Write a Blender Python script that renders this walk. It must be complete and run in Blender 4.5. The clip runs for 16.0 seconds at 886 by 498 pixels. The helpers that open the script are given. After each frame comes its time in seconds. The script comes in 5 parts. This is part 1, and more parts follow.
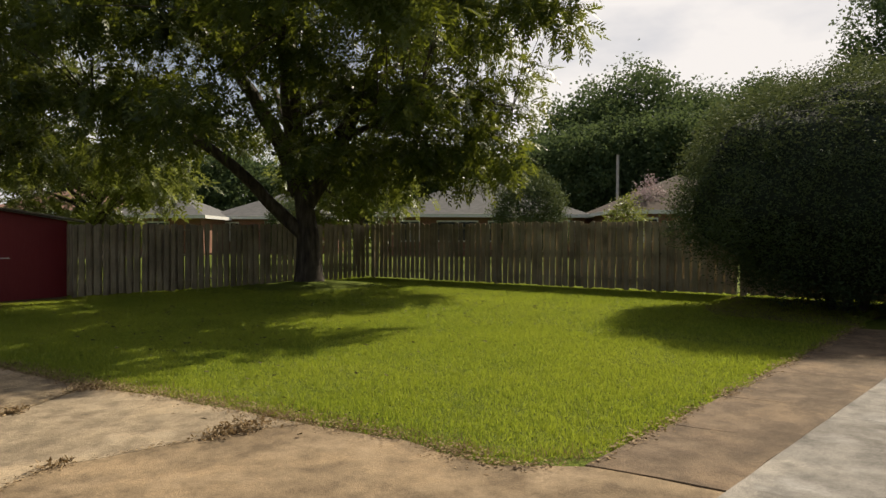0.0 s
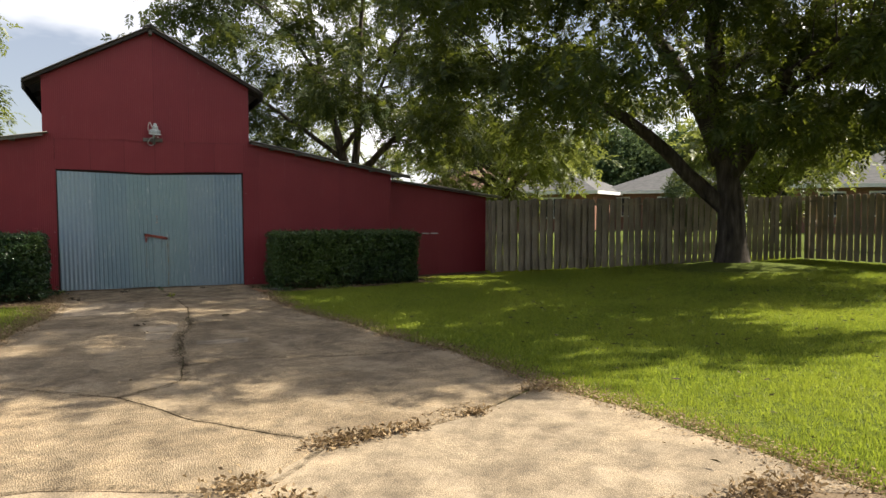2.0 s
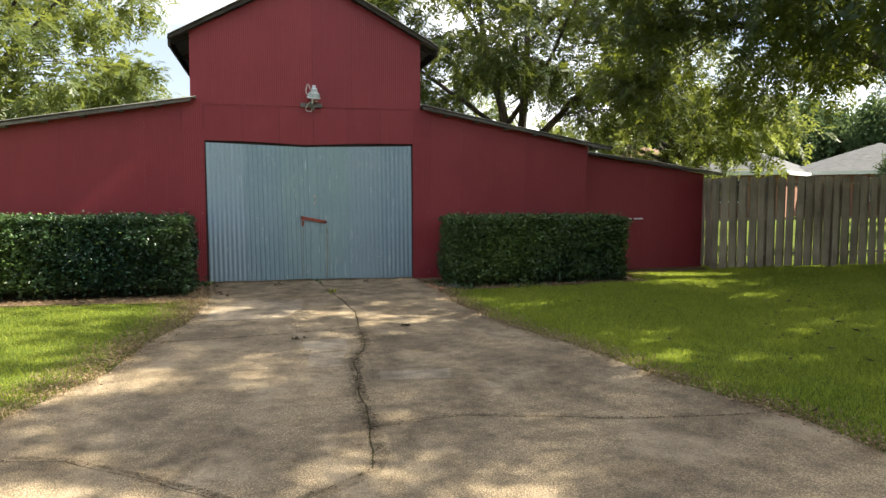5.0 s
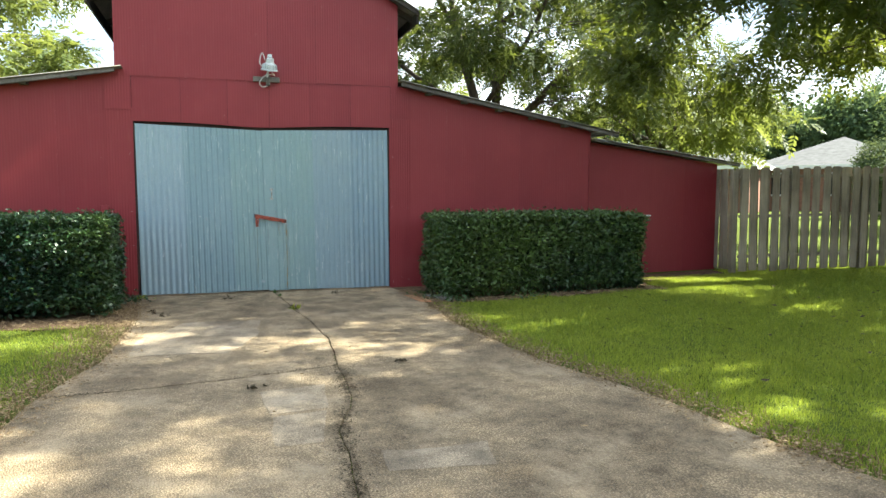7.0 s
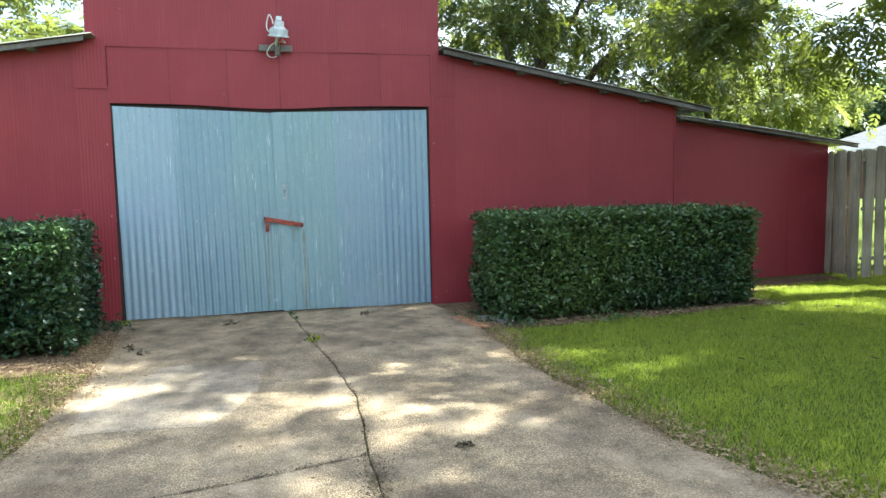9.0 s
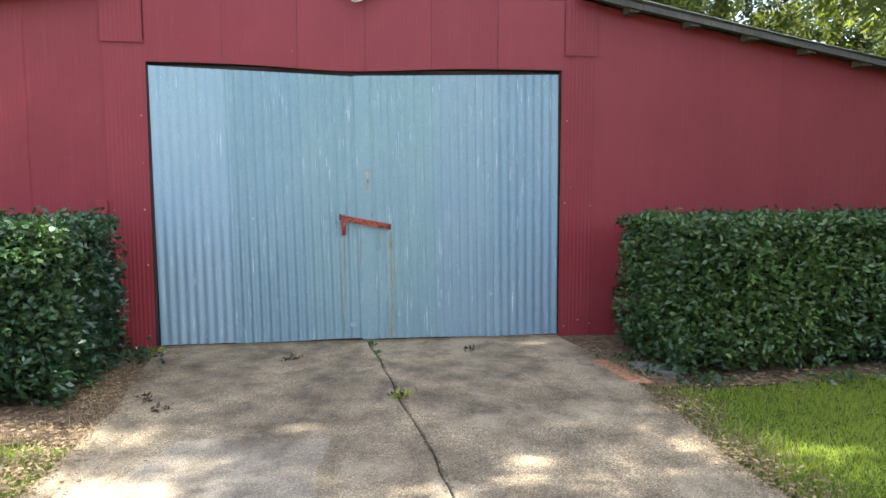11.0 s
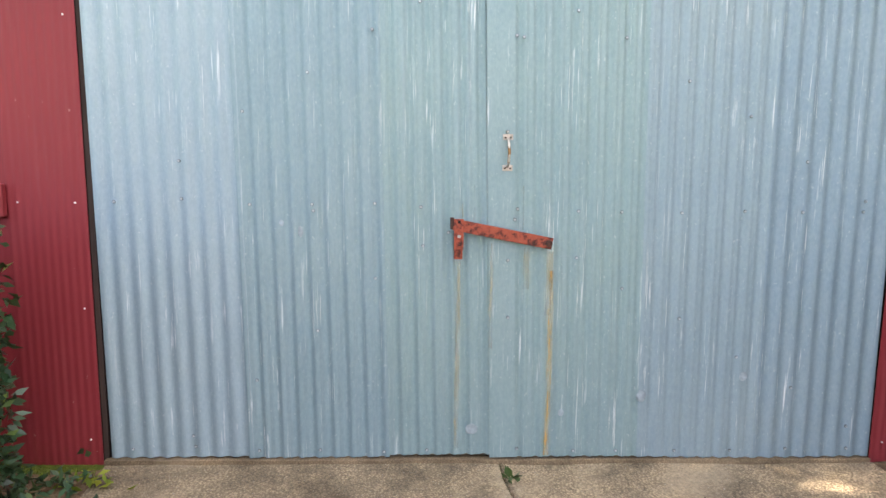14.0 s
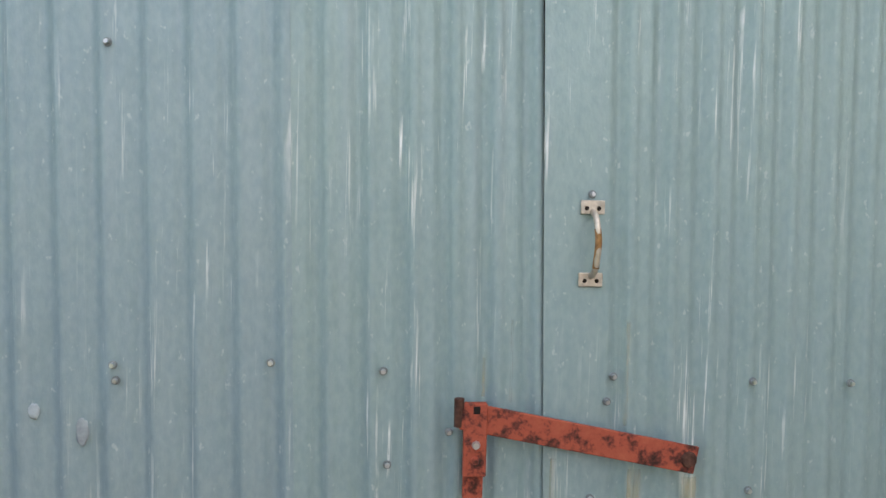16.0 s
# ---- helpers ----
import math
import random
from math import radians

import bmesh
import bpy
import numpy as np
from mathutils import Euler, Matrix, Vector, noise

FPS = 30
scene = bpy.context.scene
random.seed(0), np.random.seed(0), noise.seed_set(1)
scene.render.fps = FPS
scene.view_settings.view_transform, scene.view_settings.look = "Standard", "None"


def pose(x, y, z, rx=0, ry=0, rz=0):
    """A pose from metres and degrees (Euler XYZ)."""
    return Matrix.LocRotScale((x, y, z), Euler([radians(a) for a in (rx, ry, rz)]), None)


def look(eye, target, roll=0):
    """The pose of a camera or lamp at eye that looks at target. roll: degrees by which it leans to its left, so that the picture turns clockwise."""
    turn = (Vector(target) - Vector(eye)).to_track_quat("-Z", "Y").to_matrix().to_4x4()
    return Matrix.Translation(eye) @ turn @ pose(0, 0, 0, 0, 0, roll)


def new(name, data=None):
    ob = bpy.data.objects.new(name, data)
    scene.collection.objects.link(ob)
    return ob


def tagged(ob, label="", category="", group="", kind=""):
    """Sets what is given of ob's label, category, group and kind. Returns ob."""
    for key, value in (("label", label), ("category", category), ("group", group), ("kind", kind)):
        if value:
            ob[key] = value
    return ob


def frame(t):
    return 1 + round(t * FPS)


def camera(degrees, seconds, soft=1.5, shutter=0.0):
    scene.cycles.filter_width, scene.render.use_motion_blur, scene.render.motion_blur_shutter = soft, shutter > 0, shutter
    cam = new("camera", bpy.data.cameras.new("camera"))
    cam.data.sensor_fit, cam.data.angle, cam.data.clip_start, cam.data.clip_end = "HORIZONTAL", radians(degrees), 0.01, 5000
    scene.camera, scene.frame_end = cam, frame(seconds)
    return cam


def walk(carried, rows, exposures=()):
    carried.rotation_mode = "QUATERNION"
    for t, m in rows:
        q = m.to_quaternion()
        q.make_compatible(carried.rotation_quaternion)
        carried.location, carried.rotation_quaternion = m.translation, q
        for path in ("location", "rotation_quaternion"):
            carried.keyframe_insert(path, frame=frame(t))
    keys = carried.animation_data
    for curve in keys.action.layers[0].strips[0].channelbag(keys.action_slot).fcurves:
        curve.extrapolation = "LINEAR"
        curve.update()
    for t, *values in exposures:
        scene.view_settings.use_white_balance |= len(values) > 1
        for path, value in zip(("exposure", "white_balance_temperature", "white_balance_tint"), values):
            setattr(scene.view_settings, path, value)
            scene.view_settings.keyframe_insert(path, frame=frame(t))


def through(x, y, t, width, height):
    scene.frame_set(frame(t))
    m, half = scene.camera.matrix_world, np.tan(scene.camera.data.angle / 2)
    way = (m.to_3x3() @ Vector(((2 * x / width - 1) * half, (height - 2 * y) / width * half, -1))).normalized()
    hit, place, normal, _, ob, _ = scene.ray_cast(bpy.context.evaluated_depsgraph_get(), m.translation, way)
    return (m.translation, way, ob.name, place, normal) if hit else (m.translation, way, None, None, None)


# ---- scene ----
cam = camera(63.3, 16.0)
PATH = [
    (0, (-1.015, -17.514, 1.535), (0.596, -16.329, 1.505), 0.2),
    (0.5, (-0.884, -17.044, 1.531), (0.459, -15.563, 1.494), 0.1),
    (1, (-0.79, -16.564, 1.532), (0.295, -14.885, 1.478), -0.1),
    (1.5, (-0.699, -16.133, 1.524), (0.168, -14.332, 1.459), -0.2),
    (2, (-0.652, -15.659, 1.522), (0.167, -13.837, 1.423), -0.1),
    (2.5, (-0.605, -15.174, 1.505), (0.09, -13.301, 1.404), -0.2),
    (3, (-0.587, -14.711, 1.507), (0.023, -12.81, 1.393), -0.1),
    (3.5, (-0.534, -14.178, 1.495), (-0.043, -12.243, 1.374), -0.3),
    (4, (-0.569, -13.648, 1.469), (-0.104, -11.707, 1.338), -0.2),
    (4.2, (-0.586, -13.436, 1.461), (-0.137, -11.492, 1.322), -0.2),
    (6.3, (-0.82, -11.148, 1.404), (-0.304, -9.221, 1.261), -0.1),
    (6.5, (-0.773, -10.96, 1.385), (-0.249, -9.035, 1.241), -0.5),
    (7, (-0.661, -10.487, 1.418), (-0.072, -8.582, 1.264), -0.0),
    (7.5, (-0.555, -10.011, 1.429), (0.086, -8.124, 1.266), -0.1),
    (8, (-0.42, -9.484, 1.44), (0.239, -7.604, 1.266), 0.0),
    (8.5, (-0.38, -8.957, 1.468), (0.222, -7.057, 1.297), -0.4),
    (8.7, (-0.355, -8.744, 1.446), (0.201, -6.83, 1.274), -0.7),
    (10.8, (-0.212, -6.465, 1.453), (0.139, -4.505, 1.267), -0.1),
    (11, (-0.185, -6.241, 1.421), (0.092, -4.269, 1.231), 0.0),
    (11.5, (-0.187, -5.718, 1.408), (0.041, -3.74, 1.223), 0.3),
    (12, (-0.24, -5.223, 1.462), (0.031, -3.244, 1.36), 0.1),
    (12.5, (-0.219, -4.682, 1.469), (-0.099, -2.687, 1.381), 0.3),
    (13, (-0.268, -4.122, 1.434), (-0.224, -2.128, 1.287), 0.4),
    (13.5, (-0.26, -3.58, 1.475), (-0.267, -1.601, 1.184), 0.9),
    (14, (-0.331, -3.093, 1.467), (-0.271, -1.118, 1.162), 0.6),
    (14.5, (-0.344, -2.636, 1.551), (-0.293, -0.667, 1.205), 0.3),
    (15, (-0.395, -2.189, 1.564), (-0.244, -0.207, 1.347), 1.2),
    (15.5, (-0.344, -1.724, 1.517), (-0.156, 0.262, 1.377), 1.3),
    (16, (-0.336, -1.286, 1.454), (-0.175, 0.705, 1.359), 1.4),
]
EXPOSURES = [(0.0, 0.32, 6950, 14), (0.5, 0.65, 6850, 15), (1.0, 0.95, 6700, 15), (1.5, 1.1, 6600, 15), (2.5, 1.12, 6500, 13), (3.5, 1.16, 6500, 13), (4.2, 1.4, 6450, 12),
             (6.5, 2.33, 6250, 6), (7.5, 2.53, 5880, 4), (8.5, 2.68, 5560, 4), (11.0, 2.84, 5600, 11), (12.5, 3.3, 6100, 19), (13.5, 3.26, 6550, 20), (14.5, 3.06, 6780, 18), (16.0, 2.64, 6950, 18)]
walk(cam, [(t, look(eye, target, roll)) for t, eye, target, roll in PATH], EXPOSURES)

# ---- light ----
SUN_EL, SUN_AZ = 43.5, -4.0          # degrees above the ground; degrees from +x towards -y
world = bpy.data.worlds.new("world")
scene.world = world
world.use_nodes = True
wt = world.node_tree
wt.nodes.clear()
w_out = wt.nodes.new("ShaderNodeOutputWorld")
w_bg = wt.nodes.new("ShaderNodeBackground")
w_sky = wt.nodes.new("ShaderNodeTexSky")
w_sky.sky_type, w_sky.sun_disc = "NISHITA", False
w_sky.sun_elevation, w_sky.sun_rotation = radians(SUN_EL), radians(90 - SUN_AZ)
w_sky.air_density, w_sky.dust_density = 1.0, 1.4
w_co = wt.nodes.new("ShaderNodeTexCoord")
w_map = wt.nodes.new("ShaderNodeMapping")
w_map.inputs["Scale"].default_value = (1.0, 1.0, 2.6)
w_noise = wt.nodes.new("ShaderNodeTexNoise")
w_noise.inputs["Scale"].default_value, w_noise.inputs["Detail"].default_value = 2.3, 6.0
w_ramp = wt.nodes.new("ShaderNodeValToRGB")
w_ramp.color_ramp.elements[0].color = (0.18, 0.18, 0.18, 1)
w_ramp.color_ramp.elements[0].position, w_ramp.color_ramp.elements[1].position = 0.50, 0.68
w_mix = wt.nodes.new("ShaderNodeMix")
w_mix.data_type = "RGBA"
w_mix.inputs[7].default_value = (13.8, 13.9, 13.9, 1)
wt.links.new(w_co.outputs["Generated"], w_map.inputs["Vector"])
wt.links.new(w_map.outputs["Vector"], w_noise.inputs["Vector"])
w_xyz = wt.nodes.new("ShaderNodeSeparateXYZ")
wt.links.new(w_co.outputs["Generated"], w_xyz.inputs[0])
w_add = wt.nodes.new("ShaderNodeMath")          # the clouds lie thicker towards the sun
w_add.operation = "MULTIPLY_ADD"
w_add.inputs[1].default_value = 0.22
wt.links.new(w_xyz.outputs["X"], w_add.inputs[0])
wt.links.new(w_noise.outputs["Fac"], w_add.inputs[2])
wt.links.new(w_add.outputs[0], w_ramp.inputs["Fac"])
wt.links.new(w_ramp.outputs["Color"], w_mix.inputs[0])
wt.links.new(w_sky.outputs["Color"], w_mix.inputs[6])
wt.links.new(w_mix.outputs[2], w_bg.inputs["Color"])
w_bg.inputs["Strength"].default_value = 0.052
wt.links.new(w_bg.outputs["Background"], w_out.inputs["Surface"])

sun = new("sun", bpy.data.lights.new("sun", "SUN"))
sun.data.energy, sun.data.angle, sun.data.color = 5.0, radians(0.6), (1.0, 0.93, 0.76)
SUN_DIR = Vector((math.cos(radians(SUN_EL)) * math.cos(radians(SUN_AZ)), math.cos(radians(SUN_EL)) * math.sin(radians(SUN_AZ)), math.sin(radians(SUN_EL))))
sun.matrix_world = look(SUN_DIR * 60, (0, 0, 0))


# ---- materials ----
def node_mat(name, rough=0.8, metal=0.0, spec=0.3):
    m = bpy.data.materials.new(name)
    m.use_nodes = True
    nt = m.node_tree
    b = nt.nodes["Principled BSDF"]
    b.inputs["Roughness"].default_value, b.inputs["Metallic"].default_value = rough, metal
    b.inputs["Specular IOR Level"].default_value = spec
    return m, nt, b


def place_of(nt, scale=(1, 1, 1)):
    g = nt.nodes.new("ShaderNodeNewGeometry")
    mp = nt.nodes.new("ShaderNodeMapping")
    mp.inputs["Scale"].default_value = scale
    nt.links.new(g.outputs["Position"], mp.inputs["Vector"])
    return mp.outputs["Vector"]


def noise_of(nt, scale, detail=4.0, stretch=(1, 1, 1), rough=0.55):
    n = nt.nodes.new("ShaderNodeTexNoise")
    n.inputs["Scale"].default_value, n.inputs["Detail"].default_value, n.inputs["Roughness"].default_value = scale, detail, rough
    nt.links.new(place_of(nt, stretch), n.inputs["Vector"])
    return n.outputs["Fac"]


def ramp_of(nt, fac, *stops):
    r = nt.nodes.new("ShaderNodeValToRGB")
    els = r.color_ramp.elements
    while len(els) < len(stops):
        els.new(0.5)
    for e, (p, c) in zip(els, stops):
        e.position, e.color = p, (*c, 1) if len(c) == 3 else c
    nt.links.new(fac, r.inputs["Fac"])
    return r.outputs["Color"]


def mix_of(nt, fac, a, b, mode="MIX"):
    m = nt.nodes.new("ShaderNodeMix")
    m.data_type, m.blend_type = "RGBA", mode
    for i, v in ((0, fac), (6, a), (7, b)):
        if isinstance(v, (int, float)):
            m.inputs[i].default_value = v
        elif isinstance(v, tuple):
            m.inputs[i].default_value = (*v, 1)
        else:
            nt.links.new(v, m.inputs[i])
    return m.outputs[2]


def bump_of(nt, b, height, strength, dist):
    n = nt.nodes.new("ShaderNodeBump")
    n.inputs["Strength"].default_value, n.inputs["Distance"].default_value = strength, dist
    nt.links.new(height, n.inputs["Height"])
    nt.links.new(n.outputs["Normal"], b.inputs["Normal"])


def island_of(nt):
    g = nt.nodes.new("ShaderNodeNewGeometry")
    return g.outputs["Random Per Island"]


def random_of(nt):
    o = nt.nodes.new("ShaderNodeObjectInfo")
    return o.outputs["Random"]


def leaf_mat(name, dark, mid, light, through, rough=0.45, spec=0.4, glow=0.45, late=0.55):
    """Leaves: varied leaf by leaf and in drifts, light comes through them."""
    m, nt, b = node_mat(name, rough, 0, spec)
    c = ramp_of(nt, island_of(nt), (0.0, dark), (late, mid), (1.0, light))
    c2 = mix_of(nt, ramp_of(nt, noise_of(nt, 0.45, 3), (0.35, (0, 0, 0)), (0.7, (1, 1, 1))), c, mix_of(nt, 0.5, c, light))
    nt.links.new(c2, b.inputs["Base Color"])
    tr = nt.nodes.new("ShaderNodeBsdfTranslucent")
    nt.links.new(mix_of(nt, 0.6, c2, through), tr.inputs["Color"])
    ms = nt.nodes.new("ShaderNodeMixShader")
    ms.inputs[0].default_value = glow
    nt.links.new(b.outputs[0], ms.inputs[1])
    nt.links.new(tr.outputs[0], ms.inputs[2])
    nt.links.new(ms.outputs[0], nt.nodes["Material Output"].inputs["Surface"])
    return m


def bark_mat():
    m, nt, b = node_mat("bark", 0.92)
    n = noise_of(nt, 9, 6, (1, 1, 0.22))
    nt.links.new(ramp_of(nt, n, (0.3, (0.024, 0.019, 0.015)), (0.55, (0.075, 0.060, 0.048)), (0.8, (0.17, 0.145, 0.12))), b.inputs["Base Color"])
    bump_of(nt, b, n, 0.9, 0.03)
    return m


def red_metal():
    m, nt, b = node_mat("red_painted_metal", 0.50, 0.0, 0.35)
    big = noise_of(nt, 0.8, 5)
    c = ramp_of(nt, big, (0.3, (0.195, 0.020, 0.026)), (0.6, (0.228, 0.027, 0.033)), (0.8, (0.26, 0.040, 0.044)))
    streak = ramp_of(nt, noise_of(nt, 5, 5, (6, 6, 0.35)), (0.55, (0, 0, 0)), (0.8, (1, 1, 1)))
    c = mix_of(nt, mix_of(nt, 0.22, (0, 0, 0), streak), c, (0.28, 0.085, 0.078))
    each = random_of(nt)
    c = mix_of(nt, 0.10, c, ramp_of(nt, each, (0, (0.18, 0.018, 0.025)), (1, (0.40, 0.07, 0.07))))
    chip = ramp_of(nt, noise_of(nt, 42, 3, (1, 1, 0.6)), (0.735, (0, 0, 0)), (0.75, (1, 1, 1)))
    c = mix_of(nt, mix_of(nt, 0.5, (0, 0, 0), chip), c, (0.42, 0.25, 0.22))
    nt.links.new(c, b.inputs["Base Color"])
    bump_of(nt, b, noise_of(nt, 3.5, 4), 0.12, 0.02)
    return m


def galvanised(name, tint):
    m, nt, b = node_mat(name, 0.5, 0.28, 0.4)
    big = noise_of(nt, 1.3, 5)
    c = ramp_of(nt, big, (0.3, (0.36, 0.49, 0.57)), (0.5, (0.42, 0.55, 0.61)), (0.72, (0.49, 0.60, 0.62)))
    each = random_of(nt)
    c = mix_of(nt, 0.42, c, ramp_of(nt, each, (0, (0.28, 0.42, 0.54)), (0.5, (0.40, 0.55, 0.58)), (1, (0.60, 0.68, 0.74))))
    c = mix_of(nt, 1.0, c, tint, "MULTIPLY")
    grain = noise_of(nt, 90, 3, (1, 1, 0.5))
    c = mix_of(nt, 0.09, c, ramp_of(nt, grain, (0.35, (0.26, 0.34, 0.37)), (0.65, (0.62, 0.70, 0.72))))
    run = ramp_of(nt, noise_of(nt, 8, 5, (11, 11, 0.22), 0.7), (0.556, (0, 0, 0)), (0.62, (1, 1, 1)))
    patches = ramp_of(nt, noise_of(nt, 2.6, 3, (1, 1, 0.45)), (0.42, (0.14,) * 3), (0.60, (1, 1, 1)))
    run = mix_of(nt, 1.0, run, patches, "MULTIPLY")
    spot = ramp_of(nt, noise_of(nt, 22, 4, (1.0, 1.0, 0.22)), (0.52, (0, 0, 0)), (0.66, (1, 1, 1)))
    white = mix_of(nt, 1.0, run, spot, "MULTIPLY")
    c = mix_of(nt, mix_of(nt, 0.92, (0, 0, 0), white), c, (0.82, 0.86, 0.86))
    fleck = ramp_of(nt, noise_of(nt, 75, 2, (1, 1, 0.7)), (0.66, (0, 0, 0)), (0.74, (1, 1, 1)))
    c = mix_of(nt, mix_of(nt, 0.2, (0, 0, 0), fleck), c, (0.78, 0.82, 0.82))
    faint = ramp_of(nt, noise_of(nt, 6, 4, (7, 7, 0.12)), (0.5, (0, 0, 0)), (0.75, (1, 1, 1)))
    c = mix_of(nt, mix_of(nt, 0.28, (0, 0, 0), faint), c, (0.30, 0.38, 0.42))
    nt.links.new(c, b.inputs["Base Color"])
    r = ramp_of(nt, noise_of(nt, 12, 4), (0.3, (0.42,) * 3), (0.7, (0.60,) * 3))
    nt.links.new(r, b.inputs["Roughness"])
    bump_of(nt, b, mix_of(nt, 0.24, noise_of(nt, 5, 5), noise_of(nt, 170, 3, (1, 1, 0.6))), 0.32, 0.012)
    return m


def rusty_red():
    m, nt, b = node_mat("rusty_red_iron", 0.75, 0.1, 0.3)
    n = noise_of(nt, 34, 6, (1, 1, 1), 0.7)
    c = ramp_of(nt, n, (0.35, (0.035, 0.016, 0.013)), (0.43, (0.14, 0.037, 0.026)), (0.50, (0.33, 0.075, 0.044)), (0.8, (0.42, 0.12, 0.065)))
    nt.links.new(c, b.inputs["Base Color"])
    bump_of(nt, b, n, 0.5, 0.003)
    return m


def rust_run(name, col, most):
    """A thin orange rust stain that fades away downwards by its own broken shape."""
    m, nt, b = node_mat(name, 0.7)
    b.inputs["Base Color"].default_value = (*col, 1)
    t = nt.nodes.new("ShaderNodeBsdfTransparent")
    ms = nt.nodes.new("ShaderNodeMixShader")
    f = ramp_of(nt, noise_of(nt, 22, 4, (4, 4, 0.3)), (0.36, (0, 0, 0)), (0.64, (most,) * 3))
    nt.links.new(f, ms.inputs[0])
    nt.links.new(t.outputs[0], ms.inputs[1])
    nt.links.new(b.outputs[0], ms.inputs[2])
    nt.links.new(ms.outputs[0], nt.nodes["Material Output"].inputs["Surface"])
    return m


def aggregate(name, tint, size, fine):
    """Exposed-aggregate or plain worn concrete."""
    m, nt, b = node_mat(name, 0.9, 0, 0.2)
    v = nt.nodes.new("ShaderNodeTexVoronoi")
    v.inputs["Scale"].default_value = size
    nt.links.new(place_of(nt), v.inputs["Vector"])
    peb = ramp_of(nt, v.outputs["Distance"], (0.12, tuple(k * (1.2 + 2.0 * fine) for k in tint)), (0.36, tint), (0.62, tuple(k * (0.76 - 1.08 * fine) for k in tint)))
    hue = mix_of(nt, fine, peb, ramp_of(nt, v.outputs["Color"], (0.2, tuple(k * 0.6 for k in tint)), (0.5, tint), (0.8, tuple(min(1, k * 1.7) for k in tint))))
    stain = ramp_of(nt, noise_of(nt, 0.9, 7, (1, 1, 1), 0.65), (0.30, (0.34, 0.31, 0.28)), (0.5, (0.90, 0.89, 0.87)), (0.68, (1.42, 1.36, 1.26)))
    c = mix_of(nt, 1.0, hue, stain, "MULTIPLY")
    blotch = ramp_of(nt, noise_of(nt, 3.7, 6, (1, 1, 1), 0.7), (0.35, (0.50, 0.49, 0.48)), (0.58, (1.15, 1.13, 1.10)))
    c = mix_of(nt, 1.0, c, blotch, "MULTIPLY")
    c = mix_of(nt, 0.18, c, ramp_of(nt, random_of(nt), (0, tuple(k * 0.8 for k in tint)), (1, tuple(k * 1.2 for k in tint))))
    worn = ramp_of(nt, noise_of(nt, 1.7, 6, (1, 0.7, 1), 0.65), (0.53, (0, 0, 0)), (0.66, (0.75,) * 3))
    c = mix_of(nt, worn, c, mix_of(nt, 1.0, tuple(min(1, k * 1.25) for k in tint), ramp_of(nt, noise_of(nt, 45, 4), (0.3, (0.72,) * 3), (0.7, (1.2,) * 3)), "MULTIPLY"))
    grit = ramp_of(nt, noise_of(nt, size * 1.1, 2), (0.66, (0, 0, 0)), (0.72, (0.8 * fine,) * 3))
    c = mix_of(nt, grit, c, (0.60, 0.56, 0.49))
    nt.links.new(c, b.inputs["Base Color"])
    inv = nt.nodes.new("ShaderNodeMath")
    inv.operation = "SUBTRACT"
    inv.inputs[0].default_value = 1.0
    nt.links.new(v.outputs["Distance"], inv.inputs[1])
    bump_of(nt, b, inv.outputs[0], min(1.0, 0.2 + 1.6 * fine), 0.012 * fine + 0.004)
    return m


def lawn_ground():
    m, nt, b = node_mat("lawn_ground", 0.95, 0, 0.1)
    c = ramp_of(nt, noise_of(nt, 0.35, 5), (0.3, (0.05, 0.075, 0.014)), (0.6, (0.08, 0.105, 0.018)), (0.8, (0.12, 0.12, 0.032)))
    c = mix_of(nt, 0.5, c, ramp_of(nt, noise_of(nt, 28, 4), (0.3, (0.03, 0.05, 0.008)), (0.7, (0.20, 0.24, 0.03))))
    nt.links.new(c, b.inputs["Base Color"])
    bump_of(nt, b, noise_of(nt, 60, 3), 0.9, 0.03)
    return m


def soil():
    m, nt, b = node_mat("soil_and_litter", 0.95, 0, 0.1)
    c = ramp_of(nt, noise_of(nt, 14, 6, (1, 1, 1), 0.7), (0.3, (0.055, 0.036, 0.022)), (0.5, (0.16, 0.105, 0.062)), (0.75, (0.30, 0.21, 0.13)))
    nt.links.new(c, b.inputs["Base Color"])
    bump_of(nt, b, noise_of(nt, 40, 4), 0.9, 0.03)
    return m


def wood(name, dark, mid, light, grain=(1, 1, 0.07)):
    m, nt, b = node_mat(name, 0.88, 0, 0.2)
    n = noise_of(nt, 38, 5, grain)
    c = ramp_of(nt, n, (0.3, dark), (0.52, mid), (0.75, light))
    c = mix_of(nt, 0.4, c, ramp_of(nt, random_of(nt), (0, dark), (0.5, mid), (1, light)))
    c = mix_of(nt, 0.5, c, ramp_of(nt, noise_of(nt, 1.6, 4), (0.3, dark), (0.7, light)))
    nt.links.new(c, b.inputs["Base Color"])
    bump_of(nt, b, n, 0.5, 0.004)
    return m


def plain(name, col, rough=0.7, metal=0.0, vary=0.25, scale=6.0):
    m, nt, b = node_mat(name, rough, metal, 0.3)
    n = noise_of(nt, scale, 5)
    nt.links.new(ramp_of(nt, n, (0.3, tuple(k * (1 - vary) for k in col)), (0.7, tuple(min(1, k * (1 + vary)) for k in col))), b.inputs["Base Color"])
    bump_of(nt, b, n, 0.15, 0.01)
    return m


def shingles(name, col):
    m, nt, b = node_mat(name, 0.92, 0, 0.15)
    n = noise_of(nt, 3, 5, (1, 1, 4))
    c = ramp_of(nt, n, (0.3, tuple(k * 0.75 for k in col)), (0.7, tuple(k * 1.2 for k in col)))
    nt.links.new(c, b.inputs["Base Color"])
    return m


